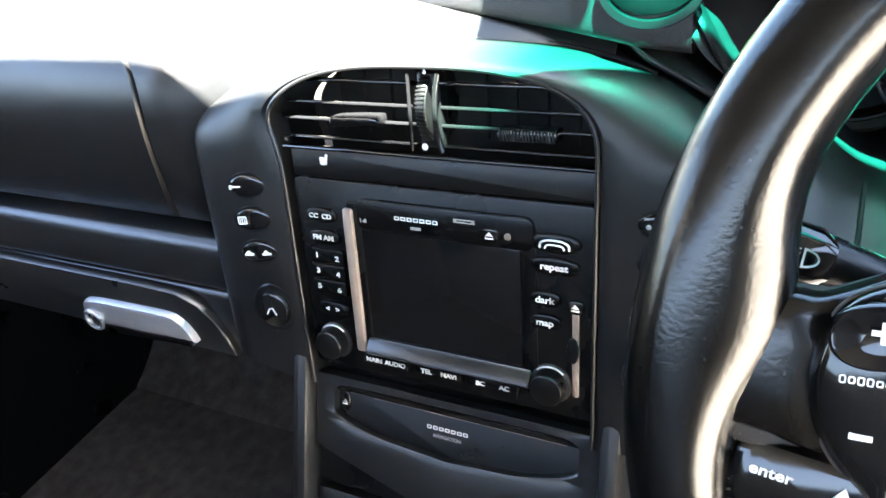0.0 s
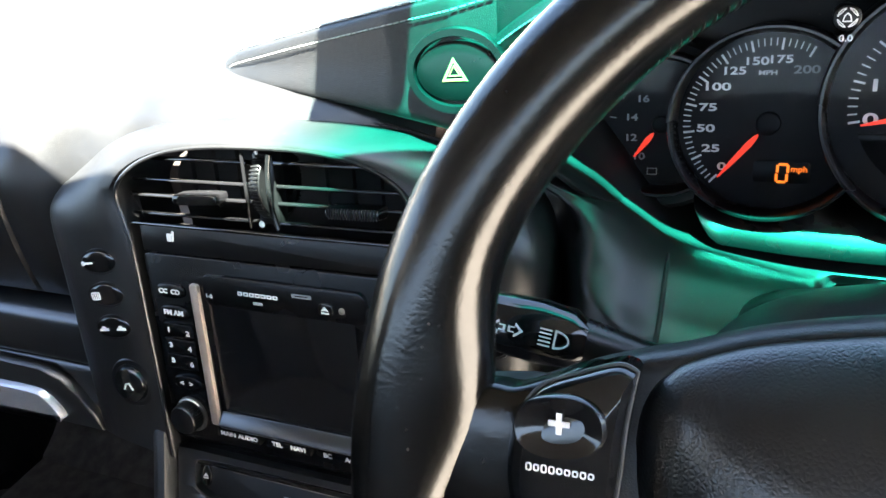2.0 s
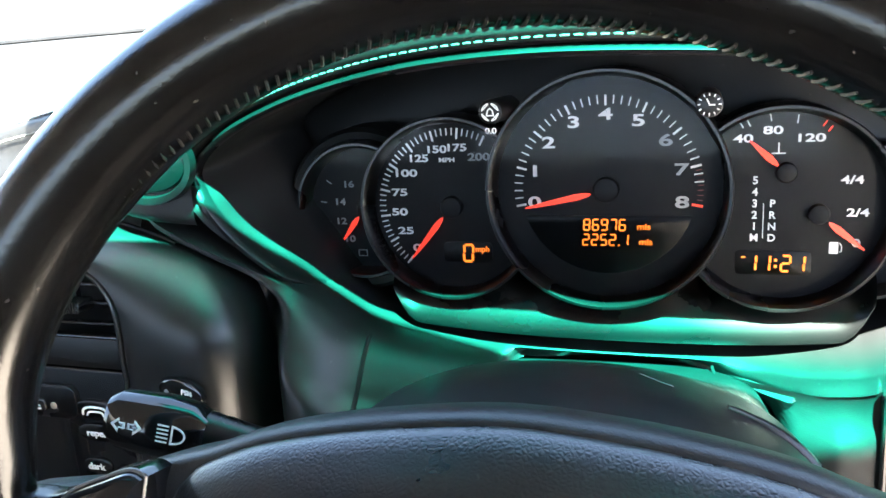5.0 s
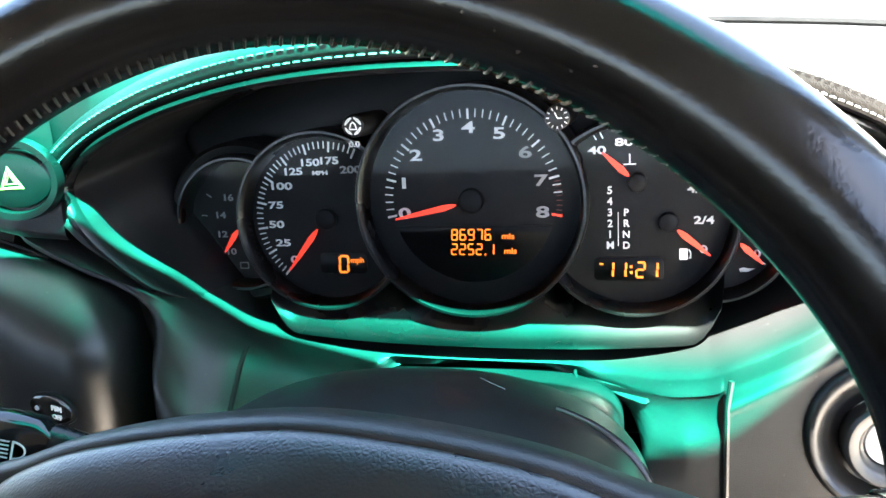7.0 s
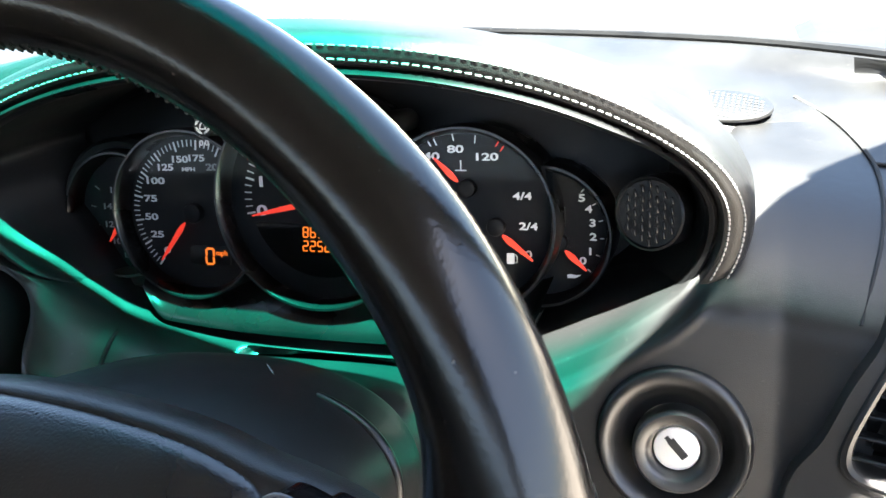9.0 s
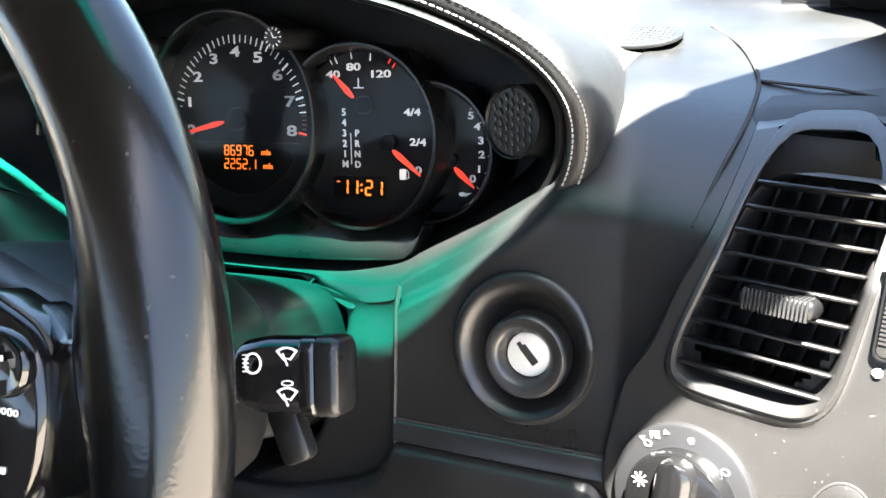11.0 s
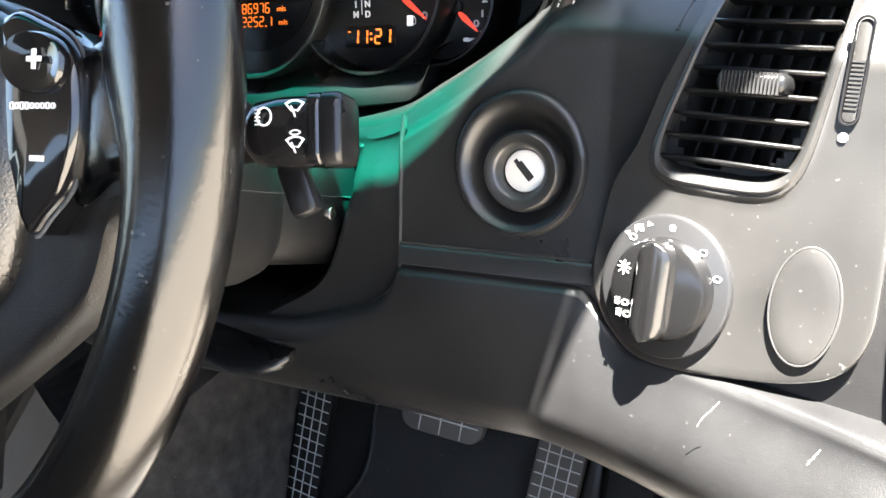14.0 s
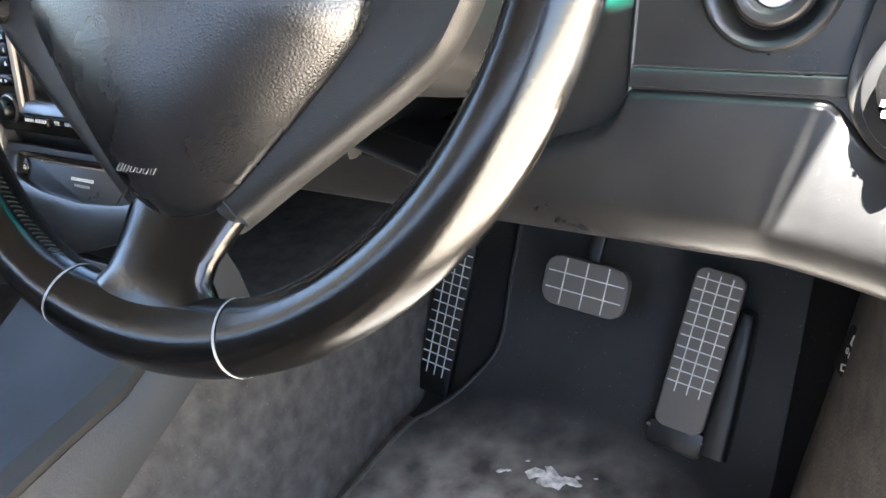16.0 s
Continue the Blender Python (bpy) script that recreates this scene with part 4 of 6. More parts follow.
shell = loft([between(0, -0.05), between(0, -0.004), between(0.02, 0.002), between(0.06, 0.004), between(0.2, 0.0045), between(0.35, 0.0042), between(0.5, 0.004), between(0.65, 0.003), between(0.80, 0.001), between(0.93, -0.007), between(0.985, -0.014), between(1.0, -0.026), between(0.995, -0.06), between(0.97, -0.12)], closed=False)
part("housing", shell, SOFT, stack, "smooth black arched surround")
part("inner_edge", tube([(x + (0.0006 if x < 0 else -0.0006), y, 0.0022) for x, y in inner], 0.0014, 8), SATIN, stack, "rounded edge of the opening")
part("crown_seam", tube([(x, y, crown(1.0)[0]) for x, y in outer if y > 0.092], 0.0014, 8), MATTE, stack, "dark crease behind the crown")
part("backing", slab([(x * 0.99, y) for x, y in inner], 0.002), VOID, stack, "", pose(0, 0, -0.06))
part("lower_edge", box(0.36, 0.05, 0.012, 0.004), SOFT, stack, "", pose(0, -0.137, -0.03, 30))

# centre air vents
vent = thing("centre_air_vent", "twin black slatted air vents with thumb tabs and a ribbed wheel", "air vent", STACK)


for side in (-1, 1):
    for v, thick in ((0.0895, 0.0030), (0.0750, 0.0022), (0.0640, 0.0022), (0.0512, 0.0020)):
        half = 0.1125 * max(0.05, (1 - max(0.0, (v - 0.055) / 0.0465) ** 2.6)) ** 0.40
        w = half - 0.010
        blade = box(w, thick, 0.011, 0.0008, 2)
        part("slat", moved(blade, pose(side * (0.010 + w / 2) - 0.006, v, -0.011, -14)), GLOSS, vent)
    for u in (0.025, 0.045, 0.065, 0.085):
        part("rear_vane", box(0.0012, 0.045, 0.004), VOID, vent, "", pose(side * u - 0.006, 0.072, -0.040))
    tab = part("thumb_tab", loft([[(x, y, z) for y, z in ((-0.0034 * k, -0.006), (-0.0036 * k, 0.003), (-0.0026 * k, 0.0052), (0.0, 0.0060), (0.0026 * k, 0.0052), (0.0036 * k, 0.003), (0.0034 * k, -0.006))] for x, k in ((-0.0178, 0.7), (-0.0172, 1.0), (-0.012, 1.1), (0.0, 1.15), (0.012, 1.1), (0.0172, 1.0), (0.0178, 0.7))], True, True, True), GLOSS, vent, "ribbed thumb tab", pose(0.0625 if side > 0 else -0.0535, 0.0645 if side > 0 else 0.0665, -0.002, 0, 0, 1 if side > 0 else 3))
    if side > 0:
        bmr = bmesh.new()
        for i in range(17):
            add(bmr, moved(box(0.0008, 0.0066, 0.0012), pose(-0.0160 + 0.0020 * i, 0, 0.0056)))
        part("rib", bmr, MATTE, tab)
# curved bars either side of the airflow wheel
for x0, bow in ((-0.0115, 0.0), (0.0055, 0.0035)):
    bar = [(x0 + (0.0035 if bow else 0.0) * (k * 2 - 1) ** 2 - 0.002, 0.0505 + 0.047 * k, 0.0005) for k in [i / 16 for i in range(17)]]
    part("middle_bar", tube(bar, 0.0017 if bow else 0.0012, 10), GLOSS, vent, "slim curved bar beside the wheel")
part("wheel_housing", box(0.016, 0.046, 0.010, 0.002), PLASTIC, vent, "", pose(-0.0035, 0.074, -0.0110))
wheel_rim = [(0.001, -0.0034)] + [(0.0220, -0.0034), (0.0232, -0.0022), (0.0235, 0.0), (0.0232, 0.0022), (0.0220, 0.0034), (0.001, 0.0034)]
airflow = part("thumb_wheel", moved(spin(wheel_rim, 56), pose(-0.0050, 0.0755, -0.0195, 0, 90, 0)), PLASTIC, vent, "ribbed airflow wheel")
bmr = bmesh.new()
for i in range(60):
    a = 2 * math.pi * i / 60
    add(bmr, moved(box(0.0060, 0.0010, 0.0012), pose(-0.0050, 0.0755 + 0.0235 * math.sin(a), -0.0195 + 0.0235 * math.cos(a), math.degrees(-a))))
part("rib", bmr, PLASTIC, airflow)
part("dot", disc(0.0022, 0, 18), WHITE, vent, "white dot", pose(-0.0043, 0.0535, 0.0012))
part("dot", disc(0.0014, 0, 18), WHITE, vent, "", pose(-0.0015, 0.0985, 0.0012))
part("rail", box(0.218, 0.0026, 0.006, 0.0011), GLOSS, vent, "", pose(-0.0065, 0.0466, -0.002))
blank = solo("blank_panel", slab(outline(0.216, 0.019, 0.002), 0.006, 0.0012), PLASTIC, "plain black panel strip below the air vents", "trim panel", STACK @ pose(-0.001, 0.0365, -0.006))
part("seat_icon", add(slab(outline(0.004, 0.0055, 0.001), 0.0003, 0.0001), moved(slab(outline(0.0022, 0.0075, 0.0008), 0.0003, 0.0001), pose(0.003, 0.001, 0, 0, 0, -12))), WHITE, blank, "", pose(-0.0825, 0.002, 0.0061))

# audio and navigation unit
pcm = thing("audio_unit", "black navigation radio with a blank screen and printed keys", "car radio", STACK)
part("face_plate", slab(outline(0.212, 0.142, 0.004), 0.008, 0.0012), RADIO, pcm, "", pose(-0.003, -0.0445, -0.007))
part("screen_frame", frame_ring(outline(0.133, 0.116, 0.004), outline(0.113, 0.082, 0.002), 0.0016, 0.0006), RADIO, pcm, "", pose(-0.0005, -0.0445, 0.001))
part("screen", slab(outline(0.114, 0.083, 0.002), 0.0006), GLOSS, pcm, "blank dark screen", pose(-0.0005, -0.0465, 0.0012))
part("flap", slab(outline(0.124, 0.0215, 0.006), 0.0026, 0.0011), RADIO, pcm, "", pose(0.0035, 0.0055, 0.0015))
part("trim_bar", slab(outline(0.0075, 0.106, 0.002), 0.004, 0.0015), TAUPE, pcm, "warm grey metallic bar", pose(-0.0655, -0.0445, 0.0015))
part("sill", box(0.122, 0.012, 0.008, 0.002), SATIN, pcm, "", pose(0.001, -0.0925, 0.003, -35))


def key_cap(u, v, w, h, text="", size=0.006, squash=1.15, dome=0.0004):
    k = part("key", slab(oval(w, h, 28, 2.6), 0.0026, 0.0012, dome), RADIO, pcm, "black key", pose(u, v, 0.0008))
    if text:
        words(text, size * 0.9, WHITE, k, pose(0, 0, 0.0028 + dome), squash=squash)
    return k


key_cap(-0.0882, 0.0008, 0.025, 0.0105, "CC  CD", 0.0052)
key_cap(-0.0877, -0.0148, 0.025, 0.0105, "FM AM", 0.0056)
for r in range(3):
    row_key = part("key", slab(outline(0.0275, 0.0112, 0.0035 if r == 0 else 0.0012), 0.0026, 0.0009), RADIO, pcm, "black number key", pose(-0.0873 - 0.0004 * r, -0.0290 - 0.0118 * r, 0.0008))
    for c in range(2):
        words(str(1 + c + 2 * r), 0.0050, WHITE, row_key, pose(-0.0080 + 0.0165 * c, 0.0005 - 0.0012 * c, 0.0028), squash=1.3)
key_cap(-0.0873, -0.0690, 0.026, 0.0105, "<   >", 0.0056)
key_cap(-0.0536, 0.0015, 0.0115, 0.0105, "1-8", 0.0042)
tel = key_cap(0.0785, 0.0016, 0.031, 0.0125)
part("handset_icon", tube(smooth_path([(-0.009, -0.0028, 0), (-0.0085, 0.0005, 0), (-0.004, 0.0024, 0), (0.004, 0.0024, 0), (0.0085, 0.0005, 0), (0.009, -0.0028, 0)], 4), 0.0007, 6), WHITE, tel, "", pose(0, 0, 0.0032))
part("handset_icon", tube(smooth_path([(-0.006, -0.0028, 0), (-0.004, -0.0005, 0), (0.004, -0.0005, 0), (0.006, -0.0028, 0)], 4), 0.0006, 6), WHITE, tel, "", pose(0, 0, 0.0032))
key_cap(0.0780, -0.0128, 0.031, 0.0115, "repeat", 0.0064)
key_cap(0.0720, -0.0350, 0.020, 0.0105, "dark", 0.0064)
key_cap(0.0718, -0.0502, 0.020, 0.0105, "map", 0.0064)
for u, a, b in ((-0.0472, "MAIN", "AUDIO"), (-0.0055, "TEL", "NAVI"), (0.0350, "BC", "AC")):
    k = part("key", slab(outline(0.036, 0.0095, 0.0015), 0.0035, 0.001), RADIO, pcm, "", pose(u, -0.1025, 0.0012))
    words(a, 0.0046, WHITE, k, pose(-0.0085, 0, 0.0038), squash=1.15)
    words(b, 0.0046, WHITE, k, pose(0.0085, 0, 0.0038), squash=1.15)
# maker's marks as plain bars
for i in range(7):
    part("mark", frame_ring(outline(0.0037, 0.0026, 0.0006), outline(0.0021, 0.0011, 0.0003), 0.0003, 0.0001), WHITE, pcm, "pale maker's mark", pose(-0.0134 + 0.0046 * (i - 3), 0.0062, 0.0042))
part("mark", slab(outline(0.0075, 0.0020, 0.0004), 0.0003, 0.0001), GREY_PRINT, pcm, "", pose(-0.0138, 0.0006, 0.0042))
part("mark", frame_ring(outline(0.0145, 0.0026, 0.0004), outline(0.0100, 0.0010, 0.0002), 0.0003, 0.0001), GREY_PRINT, pcm, "", pose(0.0206, 0.0094, 0.0042))
ej = part("eject_key", slab(oval(0.0105, 0.0095, 24, 3), 0.0045, 0.001), GLOSS, pcm, "", pose(0.0378, 0.0026, 0.001))


def eject_icon(parent, z, k=1.0):
    part("icon", slab([(-0.003 * k, -0.0002), (0.003 * k, -0.0002), (0, 0.003 * k)], 0.0003, 0.0001), WHITE, parent, "", pose(0, 0, z))
    part("icon", slab(outline(0.006 * k, 0.0012 * k, 0.0002), 0.0003, 0.0001), WHITE, parent, "", pose(0, -0.0018 * k, z))


eject_icon(ej, 0.0046, 0.9)
part("indicator", knob(0.0022, 0.0008, 0.0003, 18), TAUPE, pcm, "", pose(0.0496, 0.0033, 0.0046))
ej = part("eject_key", slab(oval(0.010, 0.009, 24, 3), 0.003, 0.001), GLOSS, pcm, "", pose(0.0912, -0.0372, 0.001))
eject_icon(ej, 0.0032, 0.85)
part("card_slot", slab(outline(0.0042, 0.058, 0.0018), 0.0012, 0.0004), TAUPE, pcm, "upright card slot", pose(0.0905, -0.0705, 0.001))
part("card_bulge", slab(oval(0.008, 0.018), 0.002, 0.001), PLASTIC, pcm, "", pose(0.0890, -0.067, 0.0012))
for u, v in ((-0.0893, -0.0945), (0.0745, -0.0930)):
    # skirt takes the paler grey, so the light on it is in the colour
    part("knob_skirt", knob(0.0135, 0.003, 0.001), RIB, pcm, "", pose(u, v, 0))
    kn = part("rotary_knob", knob(0.0108, 0.011, 0.0016), PLASTIC, pcm, "black ribbed rotary knob", pose(u, v, 0.002))
    bmr = bmesh.new()
    for i in range(36):
        add(bmr, moved(box(0.0006, 0.0008, 0.008), pose(*polar(0.0108, 10 * i), 0.0050, 0, 0, 10 * i)))
    part("ribs", bmr, PLASTIC, kn)
    part("arc", tube([(0.0123 * math.cos(radians(a)), 0.0123 * math.sin(radians(a)), 0.0032) for a in range(45, 136, 10)], 0.0006, 5), WHITE, pcm, "", pose(u, v, 0))

# switches beside the audio unit
def oval_switch(u, v, flank):
    s = thing("console_switch", "glossy oval rocker switch in the console flank", "switch", STACK @ pose(u, v, 0.0035, 0, -6 * flank, -6 * flank), "console switches")
    part("surround", frame_ring(oval(0.0335, 0.0195), oval(0.030, 0.016), 0.002, 0.0008), PLASTIC, s)
    part("rocker", slab(oval(0.030, 0.016), 0.003, 0.001, 0.0006), GLOSS, s)
    return s


sw = oval_switch(-0.1475, 0.0172, -1)
part("icon", add(slab(outline(0.008, 0.0014, 0.0003), 0.0003, 0.0001), moved(slab(oval(0.0035, 0.0035, 16), 0.0003, 0.0001), pose(-0.0045, 0, 0))), WHITE, sw, "", pose(-0.008, 0, 0.0042))
sw = oval_switch(-0.1465, -0.0075, -1)
part("icon", frame_ring(outline(0.0075, 0.006, 0.001), outline(0.006, 0.0045, 0.0006), 0.0004, 0.0001), WHITE, sw, "", pose(-0.008, 0, 0.0040))
for i in (-1, 0, 1):
    part("icon", box(0.0007, 0.005, 0.0003), WHITE, sw, "", pose(-0.008 + 0.0018 * i, 0, 0.0043))
sw = oval_switch(-0.1455, -0.0325, -1)
for du in (-0.0075, 0.0075):
    part("icon", slab([(-0.004, -0.0012), (0.004, -0.0012), (0.0038, 0.0006), (0.0016, 0.0010), (0.0006, 0.0024), (-0.0018, 0.0022), (-0.0022, 0.0008), (-0.004, 0.0004)], 0.0004, 0.0001), WHITE, sw, "", pose(du, -0.0006, 0.0040))
for v in (0.0190, -0.0040, -0.0275):
    sw = oval_switch(0.1415, v, 1)
    part("indicator", knob(0.0015, 0.0005, 0.0002, 14), GREY_PRINT, sw, "", pose(-0.008, 0, 0.004))
    if v > 0:
        words("PSM", 0.0042, WHITE, sw, pose(0.006, 0.0022, 0.0042))
        words("OFF", 0.0038, WHITE, sw, pose(0.006, -0.0028, 0.0042))
light = thing("cigarette_lighter", "black pop-out lighter with a pale cigarette symbol", "lighter", STACK @ pose(-0.1395, -0.0765, 0.001, 0, 4, 0))
part("bezel", spin([(0.0195, 0), (0.0195, 0.003), (0.0185, 0.0042), (0.0155, 0.0042), (0.0142, 0.001)], 40), PLASTIC, light)
part("plug", knob(0.0138, 0.0085, 0.0025), GLOSS, light)
part("icon", tube([(-0.004, -0.003, 0), (-0.002, 0.001, 0), (0.001, 0.002, 0), (0.004, -0.003, 0)], 0.0007, 5), WHITE, light, "", pose(0, 0, 0.0088))
heat = thing("heater_knob", "ribbed grey rotary heater knob beside the radio", "rotary knob", STACK @ pose(0.1400, -0.0745, 0.002, 0, 6, 0))
part("skirt", knob(0.020, 0.004, 0.0015), PLASTIC, heat)
part("grip", knob(0.0165, 0.014, 0.003), PLASTIC, heat)
bmr = bmesh.new()
for i in range(40):
    add(bmr, moved(box(0.0012, 0.0010, 0.010), pose(*polar(0.0165, 9 * i), 0.007, 0, 0, 9 * i)))
part("ribs", bmr, PLASTIC, heat)
part("icon", slab(outline(0.006, 0.008, 0.001), 0.0003, 0.0001), WHITE, heat, "", pose(0, 0, 0.0141))

# navigation drive and heater panel below
NAV = pose(-0.367, -0.1490, 0.527, 65)
nav = thing("navigation_drive", "black slot-loading navigation drive with a curved flap", "navigation drive", NAV)
part("body", slab(outline(0.222, 0.092, 0.003), 0.006, 0.0015), PLASTIC, nav, "", pose(0.002, -0.028, -0.013))
scoop = []
for i in range(72):
    a = 2 * math.pi * i / 72
    c, s = math.cos(a), math.sin(a)
    u = 0.096 * math.copysign(abs(c) ** 0.25, c)
    top, bot = 0.0115, -0.028 + 0.014 * abs(u / 0.096) ** 2.2
    scoop.append((u + 0.003, (top if s > 0 else bot) * abs(s) ** 0.3 + (-0.004) * (1 - abs(s) ** 0.3)))
rim_out = []
for u, v in scoop:
    du, dv = u - 0.002, v + 0.010
    f = min(0.111 / max(abs(du), 1e-6), (0.028 if dv > 0 else 0.064) / max(abs(dv), 1e-6))
    rim_out.append((0.002 + du * f, -0.010 + dv * f))
part("face_frame", frame_ring(rim_out, scoop, 0.0085, 0.0012), SATIN, nav, "satin face with a scooped opening", pose(0, 0, -0.0075))
part("slot_lip", moved(box(0.190, 0.006, 0.0035, 0.001), pose(0.003, 0.0088, -0.002, 25)), GLOSS, nav, "dark upper lip of the slot")
part("slot_edge", box(0.150, 0.0016, 0.002, 0.0005), TAUPE, nav, "brown-grey slot edge", pose(0.014, 0.0045, -0.0055))
for i in range(7):
    part("mark", frame_ring(outline(0.0038, 0.0028, 0.0006), outline(0.0021, 0.0012, 0.0003), 0.0003, 0.0001), WHITE, nav, "pale maker's mark", pose(0.0048 * (i - 3), -0.0075, -0.0066))
words("NAVIGATION", 0.0036, GREY_PRINT, nav, pose(0.000, -0.0135, -0.0066))
k = part("eject_key", slab(oval(0.008, 0.017), 0.002, 0.0008), GLOSS, nav, "", pose(-0.086, -0.004, -0.0070))
eject_icon(k, 0.0024, 0.8)
clim = thing("climate_panel", "black climate control strip with glossy keys", "climate control", NAV @ pose(0, -0.098, -0.002, -4))
part("body", slab(outline(0.222, 0.045, 0.003), 0.012, 0.0015), PLASTIC, clim, "", pose(0.002, -0.002, -0.012))
for i, u in enumerate((-0.085, -0.052, -0.018, 0.018, 0.052, 0.085)):
    kk = part("key", slab(oval(0.026, 0.014, 28, 3), 0.003, 0.001), GLOSS, clim, "", pose(u, 0.006, 0))
    if i == 0:
        part("icon", slab([(-0.005, 0.002), (0.005, 0.002), (0.003, -0.002), (-0.003, -0.002)], 0.0003, 0.0001), WHITE, kk, "", pose(0, 0, 0.0031))
for side in (-1, 1):
    part("cheek", moved(box(0.014, 0.16, 0.05, 0.006), pose(side * 0.119 + 0.002, -0.045, -0.012)), SOFT, nav, "padded console cheek")

# ---- steering column ----
WHEEL_AT = pose(0.005, -0.284, 0.749, 65, 0, 2)
column = thing("column_shroud", "matte black two-piece steering column shroud", "steering column", WHEEL_AT)


def shroud_ring(hw, top, bot, n, p=3.0, count=64, q=2.3):
    out = []
    for i in range(count):
        a = 2 * math.pi * i / count
        c, s = math.cos(a), math.sin(a)
        e = 2 / (q if s > 0 else 2 * p)
        out.append((hw * math.copysign(abs(c) ** e, c), (top if s > 0 else bot) * abs(s) ** e, n))
    return out


part("upper_shell", loft([shroud_ring(0.078, 0.030, -0.055, -0.045), shroud_ring(0.092, 0.041, -0.060, -0.051), shroud_ring(0.098, 0.046, -0.062, -0.07), shroud_ring(0.100, 0.051, -0.062, -0.11), shroud_ring(0.100, 0.052, -0.060, -0.140), shroud_ring(0.0985, 0.0515, -0.057, -0.152),
                          shroud_ring(0.094, 0.0500, -0.052, -0.161), shroud_ring(0.086, 0.0470, -0.048, -0.167), shroud_ring(0.0855, 0.0400, -0.047, -0.172, q=3.2), shroud_ring(0.0872, 0.0378, -0.049, -0.178, q=4.5), shroud_ring(0.0880, 0.0362, -0.051, -0.20, q=4.5), shroud_ring(0.0876, 0.0338, -0.052, -0.250, q=4.5), shroud_ring(0.0862, 0.0325, -0.051, -0.262, q=4.5), shroud_ring(0.080, 0.026, -0.045, -0.266, q=4.5)], True, True, True), MATTE, column)
ridge = []
for i in range(25):
    a = radians(-8 + 62 * i / 24)
    c, s_ = math.cos(a), math.sin(a)
    ridge.append((0.0992 * abs(c) ** (2 / 2.3), math.copysign(0.0500 * abs(s_) ** (2 / 2.3), s_), -0.118))
part("shell_ridge", tube(ridge, [0.0034 * math.sin(math.pi * min(1.0, (i + 5) / 24 * 0.62)) ** 0.8 for i in range(25)], 10), PLASTIC, column, "rounded ridge on the shroud")
part("scratch", tube([(0.030, 0.0508, -0.135), (0.038, 0.0502, -0.124), (0.043, 0.0500, -0.117)], 0.0002, 5), GREY_PRINT, column, "thin pale scratch")
for side in (-1, 1):
    part("split_line", tube([(side * 0.0985, -0.009, -0.075), (side * 0.1000, -0.009, -0.11), (side * 0.1000, -0.009, -0.14), (side * 0.0986, -0.009, -0.152), (side * 0.094, -0.0085, -0.161), (side * 0.0868, -0.008, -0.167), (side * 0.0857, -0.008, -0.173), (side * 0.0880, -0.008, -0.20), (side * 0.0877, -0.008, -0.240)], 0.0006, 6), VOID, column)
part("screw", knob(0.004, 0.002, 0.0008, 16), CHROME, column, "", pose(0.0872, -0.0179, -0.2160, 0, 90, 0))
lever = [[(x, y + 0.011 * k * math.cos(t), z + 0.0045 * math.sin(t) * (0.6 + 0.4 * k)) for t in [2 * math.pi * i / 20 for i in range(20)]] for x, y, z, k in ((-0.030, -0.148, 0.592, 1.2), (0.004, -0.151, 0.5850, 1.4), (0.030, -0.1525, 0.5795, 1.5), (0.054, -0.1525, 0.5752, 1.5), (0.070, -0.152, 0.5750, 1.3), (0.080, -0.1508, 0.5765, 0.9), (0.084, -0.150, 0.578, 0.3))]
part("adjuster_lever", loft(lever, True, True, True), PLASTIC, column, "wheel adjuster lever", WHEEL_AT.inverted())


HEADS = {1: ((-0.0250, 0.005, 0.004), (-0.0240, 0.0090, 0.0075), (-0.019, 0.0122, 0.0100), (0.0, 0.0132, 0.0110), (0.013, 0.0122, 0.0105), (0.0190, 0.0085, 0.0078), (0.0205, 0.005, 0.004)),
         -1: ((-0.004, 0.0128, 0.0100), (-0.003, 0.0130, 0.0102), (0.0, 0.0136, 0.0108), (0.012, 0.0138, 0.0110), (0.022, 0.0125, 0.0100), (0.0265, 0.0085, 0.0065))}


def stalk(at, side, label):
    s = thing("column_stalk", label, "control stalk", at)
    rings = []
    for x, h, d in HEADS[side]:
        rings.append([(x * side, y * 1.0, z) for y, z in [(h * math.copysign(abs(math.cos(t)) ** 0.86, math.cos(t)), d * math.copysign(abs(math.sin(t)) ** 0.86, math.sin(t))) for t in [2 * math.pi * i / 32 for i in range(32)]]])
    part("head", loft(rings, True, True, True), GLOSS, s, "glossy black stalk head")
    part("arm", loft([[(x * side, y0 + h * math.cos(2 * math.pi * i / 20), z0 + d * math.sin(2 * math.pi * i / 20)) for i in range(20)] for x, y0, h, z0, d in ((0.018, 0, 0.010, 0, 0.008), (0.04, -0.003, 0.0085, -0.006, 0.007), (0.085, -0.008, 0.008, -0.03, 0.007))], True, True, True), PLASTIC, s)
    return s


left = stalk(pose(-0.154, -0.2015, 0.7415, 62, 0, 12) @ pose(0, 0, 0, 0, 0, -14), 1, "glossy black indicator stalk with white lamp symbols")


def chevron(k):
    return [(0.0, 0.0012), (0.0028 * k, 0.0012), (0.0028 * k, 0.0030), (0.0062 * k, 0), (0.0028 * k, -0.0030), (0.0028 * k, -0.0012), (0.0, -0.0012)][::k]


def inset_pts(pts, f):
    cx, cy = sum(p[0] for p in pts) / len(pts), sum(p[1] for p in pts) / len(pts)
    return [(cx + (x - cx) * f, cy + (y - cy) * f) for x, y in pts]


